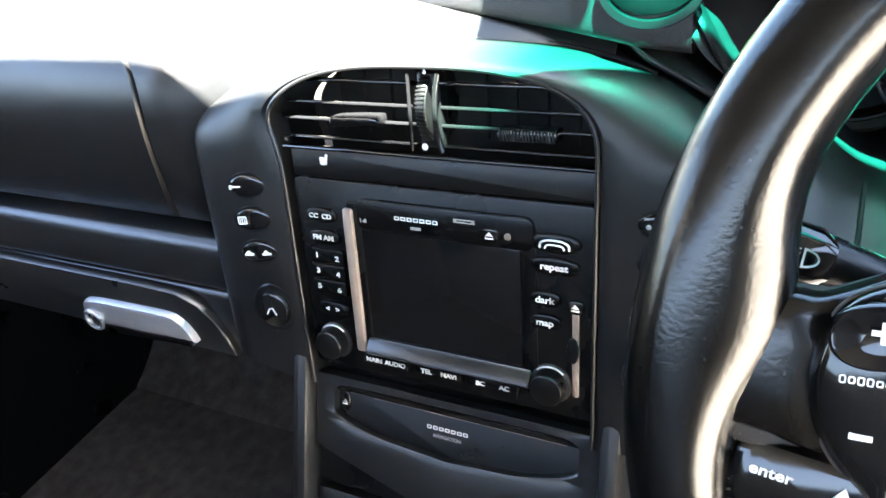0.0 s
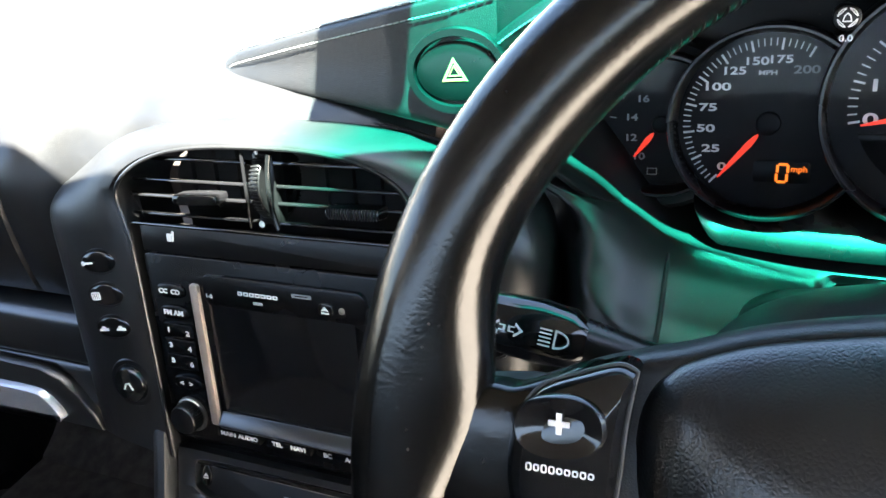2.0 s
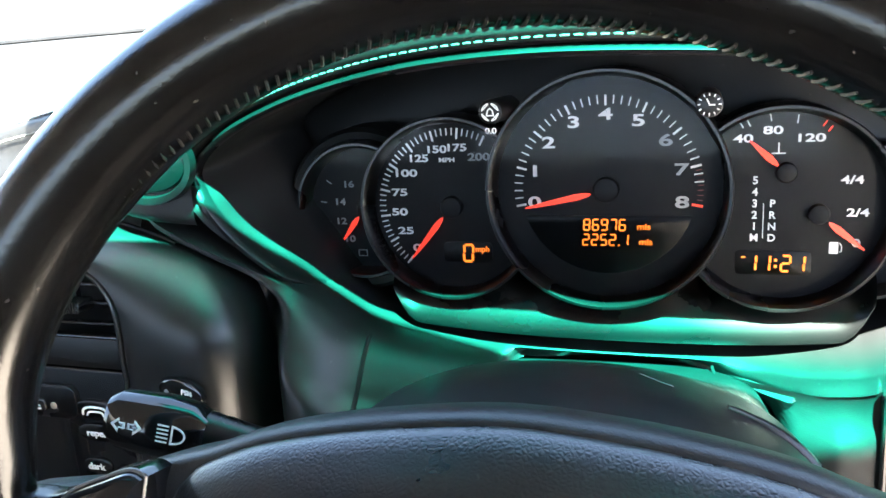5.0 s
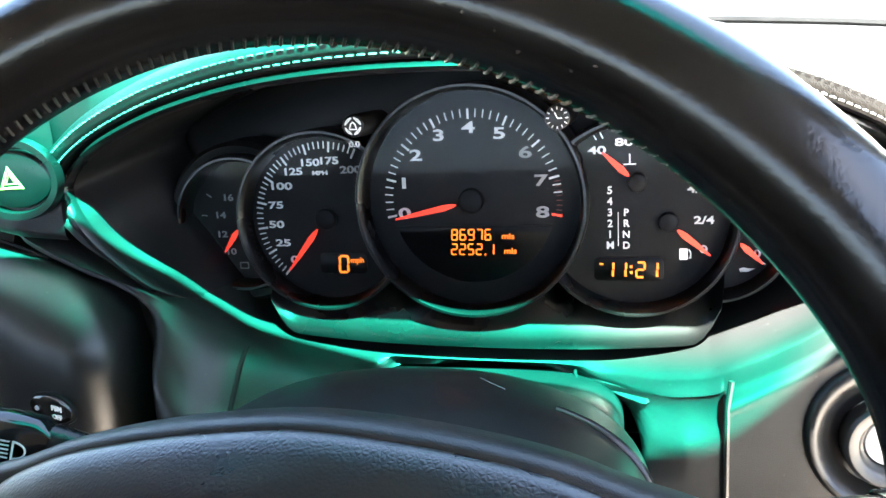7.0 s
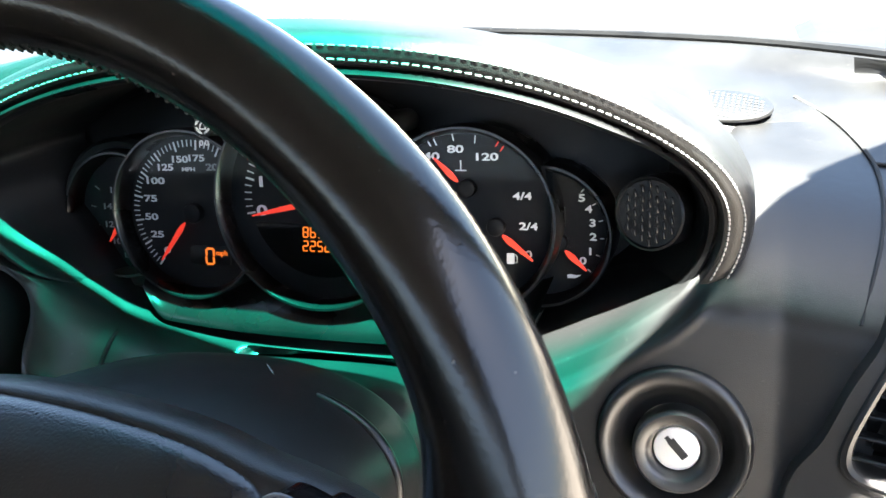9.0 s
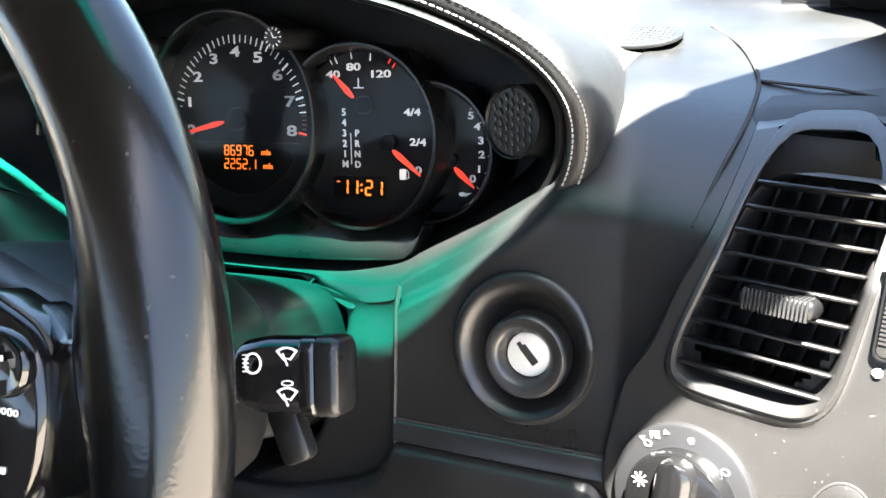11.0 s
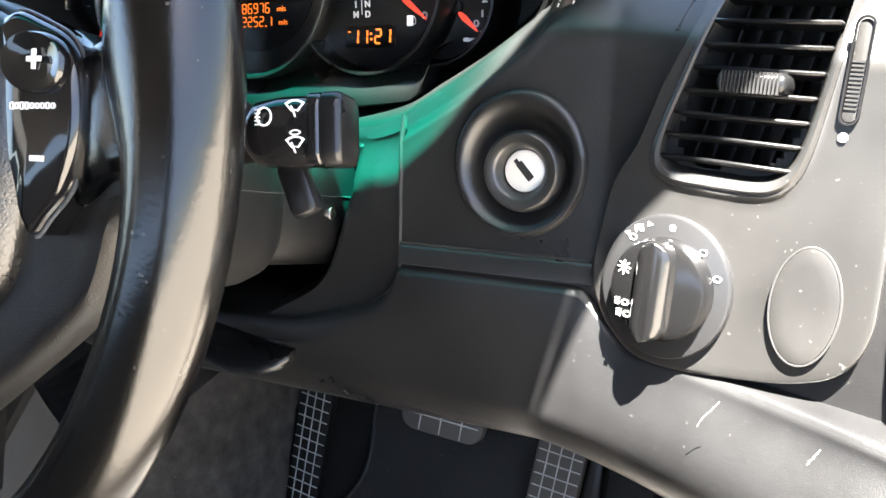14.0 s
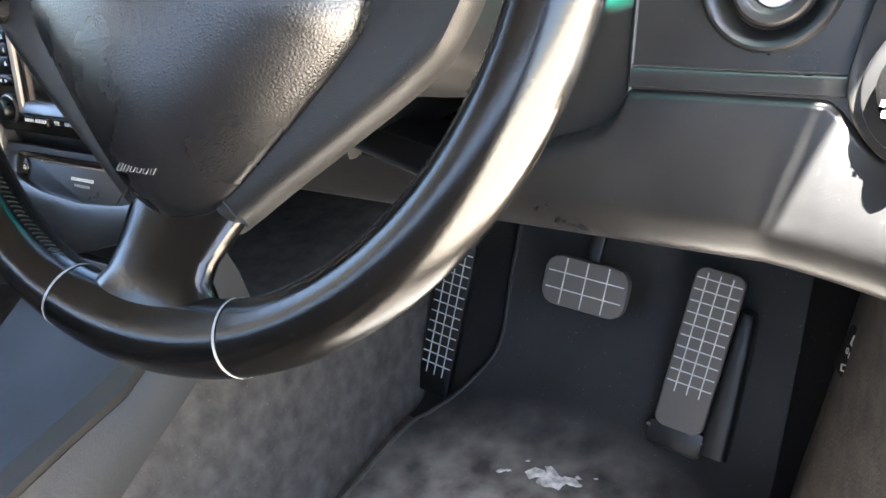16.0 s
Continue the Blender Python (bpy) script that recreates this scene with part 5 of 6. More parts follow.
for k, du in ((-1, -0.0125), (1, -0.0115)):
    part("arrow", frame_ring(chevron(k), inset_pts(chevron(k), 0.62), 0.0004, 0.0001), WHITE, left, "", pose(du, 0, 0.0110))
for i in range(5):
    part("lamp_icon", box(0.0048, 0.0006, 0.0003), WHITE, left, "", pose(0.0035, 0.0032 - 0.0016 * i, 0.0113))
dlamp = [(0, -0.0038)] + [(0.0062 * math.cos(radians(a)), 0.0038 * math.sin(radians(a))) for a in range(-80, 81, 20)] + [(0, 0.0038)]
part("lamp_icon", frame_ring(dlamp, inset_pts(dlamp, 0.75), 0.0004, 0.0001), WHITE, left, "", pose(0.007, 0, 0.0110))
right = stalk(pose(0.170, -0.2015, 0.7285, 64, 0, 14), -1, "glossy black wiper stalk with a grey tip and white symbols")
part("tip", loft([[(x, y * k, z * k) for y, z in outline(0.0275, 0.0215, 0.005)] for x, k in ((0.0060, 0.94), (0.0068, 1.0), (0.0120, 1.0), (0.0138, 0.95), (0.0146, 0.86))], True, True, True), PLASTIC, right, "satin grey tip")
part("chrome_band", loft([[(x, y * k, z * k) for y, z in outline(0.0268, 0.0212, 0.005)] for x, k in ((0.0005, 0.97), (0.0012, 1.02), (0.0052, 1.02), (0.0060, 0.97))], True), GLOSS, right)
part("lower_toggle", box(0.012, 0.022, 0.010, 0.003), PLASTIC, right, "", pose(-0.008, -0.021, -0.004, 0, 0, 20))


def wiper_icon(u, v, spray):
    fan = [(0.0020 * math.cos(radians(a)), 0.0020 * math.sin(radians(a)) - 0.003) for a in range(130, 49, -16)] + [(0.0062 * math.cos(radians(a)), 0.0062 * math.sin(radians(a)) - 0.003) for a in range(50, 131, 16)]
    part("icon", frame_ring(fan[::-1], inset_pts(fan[::-1], 0.72), 0.0004, 0.0001), WHITE, right, "", pose(u, v, 0.0112))
    part("icon", box(0.0006, 0.0045, 0.0003), WHITE, right, "", pose(u - 0.0006, v - 0.0012, 0.0114, 0, 0, 22))
    if spray:
        part("icon", frame_ring(oval(0.0046, 0.0022, 12), oval(0.0034, 0.0012, 12), 0.0003, 0.0001), WHITE, right, "", pose(u, v + 0.0044, 0.0112))


wiper_icon(-0.003, 0.0075, False)
wiper_icon(-0.003, -0.006, True)
part("icon", frame_ring(oval(0.0065, 0.0075, 20), oval(0.0050, 0.0060, 20), 0.0004, 0.0001), WHITE, right, "", pose(-0.0155, 0.005, 0.0110))
for i in range(5):
    part("icon", box(0.0022, 0.0005, 0.0003), WHITE, right, "", pose(-0.0185, 0.0078 - 0.0014 * i, 0.0106))

# ---- steering wheel ----
wheel = thing("steering_wheel", "worn black leather three-spoke steering wheel with rocker shift keys", "steering wheel", WHEEL_AT)


def rim_ring(a, r0=0.0, count=28):
    """Section of the rim at the angle a, thicker at the thumb grips."""
    d = lambda b, w: math.exp(-((a - b + 180) % 360 - 180) ** 2 / (2 * w * w))
    grip = d(150, 20) + d(30, 20)
    hw = 0.0152 + 0.0018 * grip + r0
    hn = 0.0162 + 0.0010 * grip + r0
    thumb = 0.013 * (d(171, 8) + d(9, 8)) + 0.004 * (d(278, 8) + d(262, 8))
    out = []
    for i in range(count):
        t = 2 * math.pi * i / count
        rad, n = hw * math.cos(t), hn * math.sin(t)
        if rad < 0:
            rad -= thumb * (-math.cos(t)) ** 2
        out.append(((0.178 + rad) * math.cos(radians(a)), (0.178 + rad) * math.sin(radians(a)), n))
    return out


part("rim", loft([rim_ring(a) for a in steps(0, 360, 160)]), WHEEL, wheel, "worn shiny leather rim")
bmr = bmesh.new()
for i in range(300):
    a = 360 * i / 300
    if 250 < a < 290:
        continue
    p0, p1 = [Vector(((0.178 - q) * math.cos(radians(a + s)), (0.178 - q) * math.sin(radians(a + s)), n)) for s, n, q in ((0, 0.0048, 0.0149), (0.75, 0.0004, 0.0157))]
    add(bmr, tube([p0, (p0 + p1) / 2 * 0.9975, p1], 0.0005, 5))
part("stitching", bmr, MATTE, wheel, "black cross stitching inside the rim")
for a in (253, 287.5):
    part("seam_ring", loft([rim_ring(a - 0.25, 0.0004), rim_ring(a + 0.25, 0.0004)]), GREY_PRINT, wheel, "pale grey seam ring")
PAD = [(0.0, -0.128), (0.015, -0.1248), (0.031, -0.1155), (0.060, -0.0865), (0.085, -0.0585), (0.0945, -0.046), (0.0985, -0.033), (0.102, -0.018), (0.105, -0.005), (0.106, 0.010), (0.1045, 0.025), (0.1010, 0.034), (0.097, 0.0385),
       (0.0915, 0.0425), (0.075, 0.0490), (0.055, 0.0535), (0.030, 0.0573), (0.0, 0.0596)]
PAD = PAD + [(-x, y) for x, y in PAD[-2:0:-1]]
PADS = [(p.x, p.y) for p in smooth_path([(x, y, 0) for x, y in PAD + PAD[:1]], 4)][:-1]
part("airbag_cover", pillow(PADS, [(0.985, -0.02), (0.995, -0.0115), (0.990, -0.0085), (0.975, -0.0060), (0.94, -0.0022), (0.87, 0.0042), (0.76, 0.0110), (0.6, 0.0168), (0.42, 0.0204), (0.22, 0.0224), (0.06, 0.0230)], (0, -0.02)), AIRBAG, wheel, "grained airbag cover")
SPK = [(0.0, -0.135), (0.020, -0.134), (0.031, -0.1275), (0.052, -0.111), (0.080, -0.090), (0.1075, -0.069), (0.126, -0.0525), (0.137, -0.036), (0.143, -0.025), (0.156, -0.017), (0.170, -0.012), (0.1745, 0.004), (0.173, 0.020), (0.160, 0.0295), (0.147, 0.0312), (0.1397, 0.0302),
       (0.131, 0.033), (0.118, 0.038), (0.104, 0.0425), (0.0925, 0.0456), (0.0755, 0.0517), (0.055, 0.0563), (0.030, 0.0600), (0.0, 0.0622)]
SPK = SPK + [(-x, y) for x, y in SPK[-2:0:-1]]
SPKS = [(p.x, p.y) for p in smooth_path([(x, y, 0) for x, y in SPK + SPK[:1]], 3)][:-1]
spokes = pillow(SPKS, [(0.965, -0.020), (0.99, -0.015), (1.0, -0.006), (0.997, -0.0015), (0.988, 0.0015), (0.97, 0.0032), (0.93, 0.0042), (0.8, 0.004)], (0, -0.02))
for v in spokes.verts:
    v.co.z -= 0.0145 * (1 - ramp01((abs(v.co.x) - 0.118) / 0.045))
part("spoke_frame", spokes, FRAME, wheel, "grained side spokes")
LEA = [(0.1075, -0.0245), (0.115, -0.0218), (0.133, -0.0182), (0.150, -0.0110), (0.166, -0.008), (0.176, 0.002), (0.176, 0.019), (0.161, 0.0302), (0.147, 0.0320), (0.1397, 0.0310), (0.131, 0.0338), (0.1185, 0.0385), (0.112, 0.034), (0.1085, 0.012), (0.107, -0.010)]
LEAS = [(p.x, p.y) for p in smooth_path([(x, y, 0) for x, y in LEA + LEA[:1]], 3)][:-1]
for side in (-1, 1):
    skin = pillow([(x * side, y) for x, y in LEAS][::side], [(1.0, -0.006), (1.0, 0.0026), (0.98, 0.0046), (0.92, 0.0062), (0.7, 0.0074), (0.3, 0.0078)], (side * 0.138, 0.008))
    for v in skin.verts:
        v.co.z -= 0.0125 * (1 - ramp01((abs(v.co.x) - 0.112) / 0.045))
    part("leather_spoke", skin, WHEEL, wheel, "creased leather between rim and shift key")
low = loft([[(x + hw * math.copysign(abs(math.cos(t)) ** 0.7, math.cos(t)), v, n0 + 0.010 * math.copysign(abs(math.sin(t)) ** 0.7, math.sin(t))) for t in [2 * math.pi * i / 24 for i in range(24)]]
            for x, hw, v, n0 in ((0, 0.036, -0.114, -0.0205), (0, 0.034, -0.124, -0.0175), (0, 0.0310, -0.134, -0.0120), (0, 0.0285, -0.143, -0.0065), (0, 0.0290, -0.151, -0.003), (0, 0.037, -0.159, -0.001), (0, 0.052, -0.169, 0.0))], True, True, True)
part("lower_spoke", low, WHEEL, wheel, "leather lower spoke")
for i in range(6):
    part("airbag_mark", frame_ring(outline(0.0030, 0.0040, 0.0008, 2), outline(0.0016, 0.0026, 0.0004, 2), 0.0004, 0.0001), SEAM, wheel, "embossed word on the cover", pose(-0.0125 + 0.0040 * i, -0.1055, 0.0092, -28))
SHIELD = [(0.0, -0.0175), (0.0055, -0.0145), (0.0100, -0.0085), (0.0118, 0.0), (0.0122, 0.0125), (0.0060, 0.0138), (0.0, 0.0145)]
SHIELD = SHIELD + [(-x, y) for x, y in SHIELD[-2:0:-1]]
emblem = part("emblem", slab(SHIELD, 0.0016, 0.0006), GILT, wheel, "small gilt shield badge on the cover", pose(0, -0.0095, 0.0224))
part("field", frame_ring([(x * 0.9, y * 0.9) for x, y in SHIELD], [(x * 0.78, y * 0.78) for x, y in SHIELD], 0.0004, 0.0001), VOID, emblem, "dark border", pose(0, 0, 0.0016))
for u, v in ((-0.0042, 0.0062), (0.0042, -0.0050)):
    for k in (-1, 1):
        part("bar", box(0.0062, 0.0024, 0.0005), BADGE_RED, emblem, "red bar", pose(u, v + 0.0024 * k, 0.0017))
POD = [(0.1035, 0.0405), (0.1060, 0.025), (0.1072, 0.010), (0.1092, -0.005), (0.1137, -0.018), (0.1180, -0.0295), (0.1245, -0.0235), (0.1325, -0.0155), (0.1385, -0.004), (0.1405, 0.007), (0.1395, 0.0175), (0.1365, 0.026), (0.1300, 0.0335), (0.118, 0.0388), (0.1085, 0.0420)]
PODS = [(p.x - 0.1225, p.y - 0.008) for p in smooth_path([(x, y, 0) for x, y in POD + POD[:1]], 4)][:-1]
for side in (-1, 1):
    pts = [(x * side, y) for x, y in PODS][::side]
    pod = part("shift_pod", pillow(pts, [(1.0, -0.012), (1.0, 0.0010), (0.985, 0.0032), (0.95, 0.0052), (0.85, 0.0072), (0.5, 0.0084), (0.1, 0.0084)]), GLOSS, wheel, "glossy shift key pod", pose(side * 0.1225, 0.008, 0.0))
    part("seam", tube([(x * 1.012, y * 1.012, 0.0010) for x, y in pts + pts[:1]], 0.0007, 6, False), SEAM, pod, "raised pod edge")
    part("rocker_up", pillow(oval(0.0275, 0.0190, 36, 2.3), [(1.0, 0), (1.0, 0.0022), (0.93, 0.0034), (0.8, 0.0030), (0.5, 0.0012), (0.1, 0.0006)]), GLOSS, pod, "dished shift key", pose(side * 0.001, 0.0160, 0.0070, 0, 0, side * -8))
    part("plus", add(box(0.0062, 0.0016, 0.0006), box(0.0016, 0.0062, 0.0006)), WHITE, pod, "white plus sign", pose(side * 0.001, 0.0170, 0.0090))
    part("minus", box(0.0060, 0.0018, 0.0006), WHITE, pod, "white minus sign", pose(side * 0.0035, -0.0133, 0.0085))
    for i, hh in enumerate((0.0030, 0.0026, 0.0030, 0.0029, 0.0023, 0.0023, 0.0023, 0.0026, 0.0023)):
        part("word_mark", frame_ring(outline(0.0019, hh * 0.85, 0.0006, 2), outline(0.0009, hh * 0.85 - 0.0009, 0.0003, 2), 0.0003, 0.0001), WHITE, pod, "pale word mark", pose(side * 0.0005 - 0.0092 + 0.0023 * i, 0.0028, 0.0084))
for side in (-1, 1):
    part("frame_seam", tube([(side * 0.0290, -0.1160, -0.0098), (side * 0.0345, -0.1205, -0.0100), (side * 0.0410, -0.1250, -0.0125)], 0.0007, 6), VOID, wheel, "dark joint in the spoke frame")
    part("frame_seam", tube(smooth_path([(side * 0.1060, -0.0255, -0.0098), (side * 0.1150, -0.0218, -0.0098), (side * 0.1330, -0.0180, -0.0070), (side * 0.1500, -0.0107, -0.0010)], 4), 0.0007, 6), GREY_PRINT, wheel, "pale joint of the leather spoke")

menu = part("menu_pod", slab(outline(0.040, 0.026, 0.006), 0.012, 0.003), GLOSS, wheel, "glossy menu key block", pose(-0.1405, -0.0290, -0.010, 0, 0, -8))
words("enter", 0.0050, WHITE, menu, pose(-0.008, 0.004, 0.0122), squash=1.15)
words("select", 0.0048, WHITE, menu, pose(0.009, -0.004, 0.0122), squash=1.15)
part("icon", slab([(-0.0028, -0.002), (0.0028, -0.002), (0, 0.0026)], 0.0003, 0.0001), WHITE, menu, "", pose(0.012, 0.0045, 0.0121))

# ---- ignition ----
IGN = pose(0.204, key_y(0.204, 0.6745), 0.6745, 72.2)
ign = thing("ignition_switch", "dished black ignition surround with a steel key barrel", "ignition switch", IGN)


def dish(profile, n=64, k=1.045, drop=0.0):
    """A turned dish, slightly taller than wide, its middle sunk by drop."""
    return loft([[(r * math.cos(2 * math.pi * i / n), r * k * math.sin(2 * math.pi * i / n) - drop * min(1.0, (0.0352 - r) / 0.012), h) for i in range(n)] for r, h in profile])


part("bowl", dish([(0.0362, -0.003), (0.0359, 0.0010), (0.0352, 0.0030), (0.0340, 0.0042), (0.0322, 0.0044), (0.0300, 0.0032), (0.0270, -0.0006), (0.0245, -0.0046), (0.0222, -0.0072), (0.0185, -0.0080)], drop=0.0024), SOFT, ign, "dished surround")
part("collar", spin([(0.0208, -0.010), (0.0206, 0.0012), (0.0200, 0.0032), (0.0188, 0.0042), (0.0150, 0.0040), (0.0138, 0.0030), (0.0120, 0.0002), (0.0109, -0.006)], 56), END_SKIN, ign, "black collar", pose(0.0016, -0.0035, 0))
part("barrel", knob(0.0109, 0.005, 0.0010, 36), NICKEL, ign, "bright steel key barrel", pose(0.0016, -0.0035, -0.0070))
for px_, py_ in ((0.0, 0.016), (-0.005, -0.0155), (0.0155, -0.004)):
    part("pin", disc(0.0006, 0, 10), VOID, ign, "", pose(0.0016 + px_, -0.0035 + py_, 0.00405))
part("keyhole", moved(box(0.0038, 0.0108, 0.0016), pose(0, 0, 0)), VOID, ign, "dark key slot", pose(0.0021, -0.0035, -0.0023, 0, 0, 42))
part("key_wing", box(0.0022, 0.0040, 0.0012), VOID, ign, "", pose(-0.0022, 0.0005, -0.0023, 0, 0, 42))

# ---- right-hand vent and light switch ----
RP = pose(0.316, key_y(0.316, 0.722) - 0.008, 0.722, 72.2, 0, -15.6)
svent = thing("side_air_vent", "upright black air vent with angled slats and a ribbed tab", "air vent", RP)
SH = 0.23


def half_gap(v):
    return 0.0268 * (1 - 3.15 * v)


part("duct", loft([[(x * (1 - 3.15 * y) + SH * y - 0.001, y, z) for x, y in outline(0.0555, 0.0910, 0.012)] for z in (-0.002, -0.04)], True, False, True), VOID, svent)
for i in range(9):
    v = 0.0402 - 0.0097 * i
    part("slat", moved(box(2 * half_gap(v) + 0.001, 0.0019, 0.013, 0.0007, 1), pose(SH * v - 0.001, v, -0.0055, -8)), PLASTIC, svent, "thin angled slat")
for i in range(6):
    part("rear_vane", moved(box(0.0012, 0.084, 0.008), pose(-0.022 + 0.0085 * i, 0, -0.024, 0, 0, -13)), MATTE, svent)
tb = part("thumb_tab", moved(box(0.029, 0.0085, 0.015, 0.0034, 3), pose(0, 0, 0)), PLASTIC, svent, "ribbed grey thumb tab", pose(0.0005, -0.0030, 0.0015))
bmr = bmesh.new()
for i in range(16):
    add(bmr, moved(box(0.0007, 0.0086, 0.0146), pose(-0.0116 + 0.00155 * i, 0, 0.0004)))
part("rib", bmr, RIB, tb)
SLD = RP @ pose(0.0376, 0.004, 0.0)
sl = thing("vent_slider", "ribbed upright vent slider in the panel", "slider", SLD)
part("groove", frame_ring(outline(0.0074, 0.041, 0.0036), outline(0.0056, 0.0390, 0.0027), 0.0016, 0.0005), PLASTIC, sl)
part("wheel_strip", slab(outline(0.0054, 0.0384, 0.0026), 0.0008, 0.0004), END_SKIN, sl)
for i in range(12):
    part("rib", box(0.0046, 0.0008, 0.0006), END_SKIN, sl, "", pose(0, -0.014 + 0.0016 * i, 0.0010))
part("dot", disc(0.0018, 0, 18), WHITE, sl, "white dot", pose(-0.0007, -0.0249, 0.0006))
SW = RP @ pose(-0.0257, -0.0953, -0.0010)
lsw = thing("headlight_switch", "black rotary headlight switch with white lamp symbols", "light switch", SW)
part("plate", slab([(0.0312 * math.cos(2 * math.pi * i / 48), 0.0330 * math.sin(2 * math.pi * i / 48)) for i in range(48)], 0.004, 0.0015), SATIN, lsw, "round base plate")
kn = part("rotary_knob", knob(0.0232, 0.0105, 0.0035, 48), KNOB, lsw, "black rotary knob", pose(0.001, 0.0, 0.003))
part("grip_blade", loft([[(x * k, y, z) for x, y in outline(0.0175, 0.0445, 0.008)] for z, k in ((0.006, 1.1), (0.0145, 0.92), (0.0172, 0.66), (0.0180, 0.35))], True, False, True), KNOB, kn, "raised grip")
for u, v, r in ((-0.0175, 0.020, 0), (0.0165, 0.0195, 1), (0.0245, 0.0095, 1)):
    part("symbol", frame_ring(oval(0.0038, 0.0030, 14), oval(0.0029, 0.0021, 14), 0.0003, 0.0001), WHITE, lsw, "", pose(u, v, 0.0041))
part("symbol", disc(0.0014, 0, 14), WHITE, lsw, "", pose(0.001, 0.0275, 0.0043))
words("PE", 0.0042, WHITE, lsw, pose(-0.0150, 0.0245, 0.0042, 0, 0, 15))
for u, v, rr in ((-0.0205, 0.0215, 90), (-0.0100, 0.0272, -90)):
    part("symbol", slab([(-0.0011, -0.0010), (0.0011, -0.0010), (0, 0.0014)], 0.0003, 0.0001), WHITE, lsw, "", pose(u, v, 0.0041, 0, 0, rr))
sunm = part("sun_symbol", disc(0.0014, 0, 16), WHITE, kn, "white sun symbol", pose(-0.0158, 0.0075, 0.0108))
for i in range(8):
    part("ray", box(0.0013, 0.0005, 0.0003), WHITE, sunm, "", pose(*polar(0.0026, 45 * i), 0, 0, 0, 45 * i))
for u, v in ((-0.012, -0.0085), (-0.0105, -0.0135)):
    part("lamp_symbol", frame_ring(oval(0.0036, 0.0030, 14), oval(0.0027, 0.0021, 14), 0.0003, 0.0001), WHITE, kn, "", pose(u - 0.001, v, 0.0107))
    for i in range(3):
        part("lamp_symbol", box(0.0022, 0.0006, 0.0003), WHITE, kn, "", pose(u - 0.0050, v + 0.0012 - 0.0012 * i, 0.0108))
cap = part("blanking_cover", slab(oval(0.0262, 0.0480, 48), 0.0012, 0.0005, 0.0001), END_SKIN, endpanel, "plain oval cover", RP @ pose(0.0346, -0.0892, 0.0002))
part("gap", frame_ring(oval(0.0282, 0.0500, 48), oval(0.0264, 0.0482, 48), 0.0010, 0.0001), VOID, cap)
strip_rows = []
for v, out in ((-0.0068, -0.003), (-0.0062, 0.0026), (-0.0050, 0.0036), (0.0045, 0.0022), (0.0056, 0.0010), (0.0060, -0.003)):
    strip_rows.append([on_face(x, 0.6252 + 0.8 * v, out) for x in steps(0.1356, 0.2462, 30)])
part("key_panel_strip", loft(strip_rows, closed=False), SATIN, dash, "narrow black strip under the ignition panel")
for v in (-0.0068, 0.0066):
    part("groove", tube([on_face(x, 0.6252 + 0.8 * v, 0.0003) for x in steps(0.1345, 0.247, 30)], 0.0008, 6), VOID, dash)

# ---- glovebox ----
glove = thing("glovebox_lid", "black glovebox lid with a silver lock handle", "glovebox")
LID = [(-1.0774, 0.5232), (-0.5721, 0.5232), (-0.5749, 0.5395), (-0.5836, 0.5567), (-0.597, 0.572), (-0.618, 0.5807), (-0.6754, 0.5826), (-1.0774, 0.5826)]
part("lid", slab(LID, 0.010, 0.003), SATIN, glove, "", pose(0, -0.1210, 0, 90))
HAND = [(-0.7395, 0.55), (-0.7415, 0.5395), (-0.7357, 0.528), (-0.7252, 0.5242), (-0.7166, 0.528), (-0.7118, 0.5309), (-0.618, 0.5342), (-0.6084, 0.5357), (-0.6123, 0.5472), (-0.6199, 0.5558), (-0.6314, 0.5601), (-0.6754, 0.5601), (-0.729, 0.5577)]
part("handle", slab([(p.x, p.y) for p in smooth_path([(x, z, 0) for x, z in HAND + HAND[:1]], 4)][:-1], 0.011, 0.004), SILVER, glove, "silver pull handle", pose(0, -0.1275, 0, 90))
part("lock_ring", spin([(0.0115, 0), (0.0115, 0.002), (0.0105, 0.003), (0.0085, 0.003), (0.008, 0.0)], 36), SILVER, glove, "", pose(-0.7285, -0.1385, 0.5376, 90))
part("lock", knob(0.0078, 0.002, 0.0008, 32), CHROME, glove, "round lock barrel", pose(-0.7285, -0.1385, 0.5376, 90))
part("key_slot", box(0.0018, 0.007, 0.0008), VOID, glove, "", pose(-0.7285, -0.1409, 0.5376, 90))

# ---- footwell ----
solo("floor", sheet(steps(-1.2, 0.36, 10), lambda x: [(-1.4, 0.10), (-0.6, 0.10), (0.06, 0.10), (0.12, 0.105), (0.2, 0.17), (0.34, 0.34), (0.36, 0.52)], 6), CARPET, "black carpeted car floor and toe board", "floor", kind="structure")
# wears the cavity black, so the under-dash shade is painted in
solo("under_dash_panel", sheet(steps(-1.15, 0.28, 6), lambda x: [(-0.03, 0.545), (0.1, 0.55), (0.3, 0.50), (0.37, 0.45)], 4), VOID, "panel under the dashboard, its shade put into the colour", "wall", kind="structure")
mat_rows = ((-0.42, 0.104, -0.210, 0.235), (-0.2, 0.110, -0.213, 0.225), (0.03, 0.110, -0.214, 0.205), (0.08, 0.112, -0.198, 0.2), (0.105, 0.117, -0.184, 0.2), (0.135, 0.131, -0.166, 0.2), (0.175, 0.168, -0.142, 0.2), (0.23, 0.238, -0.146, 0.2), (0.32, 0.348, -0.15, 0.2))
solo("floor_mat", loft([[(x, y, z) for x in steps(xl, xr, 12)] for y, z, xl, xr in mat_rows], closed=False), MAT_FLOOR, "black moulded rubber footwell mat with a dusty heel patch", "floor mat")
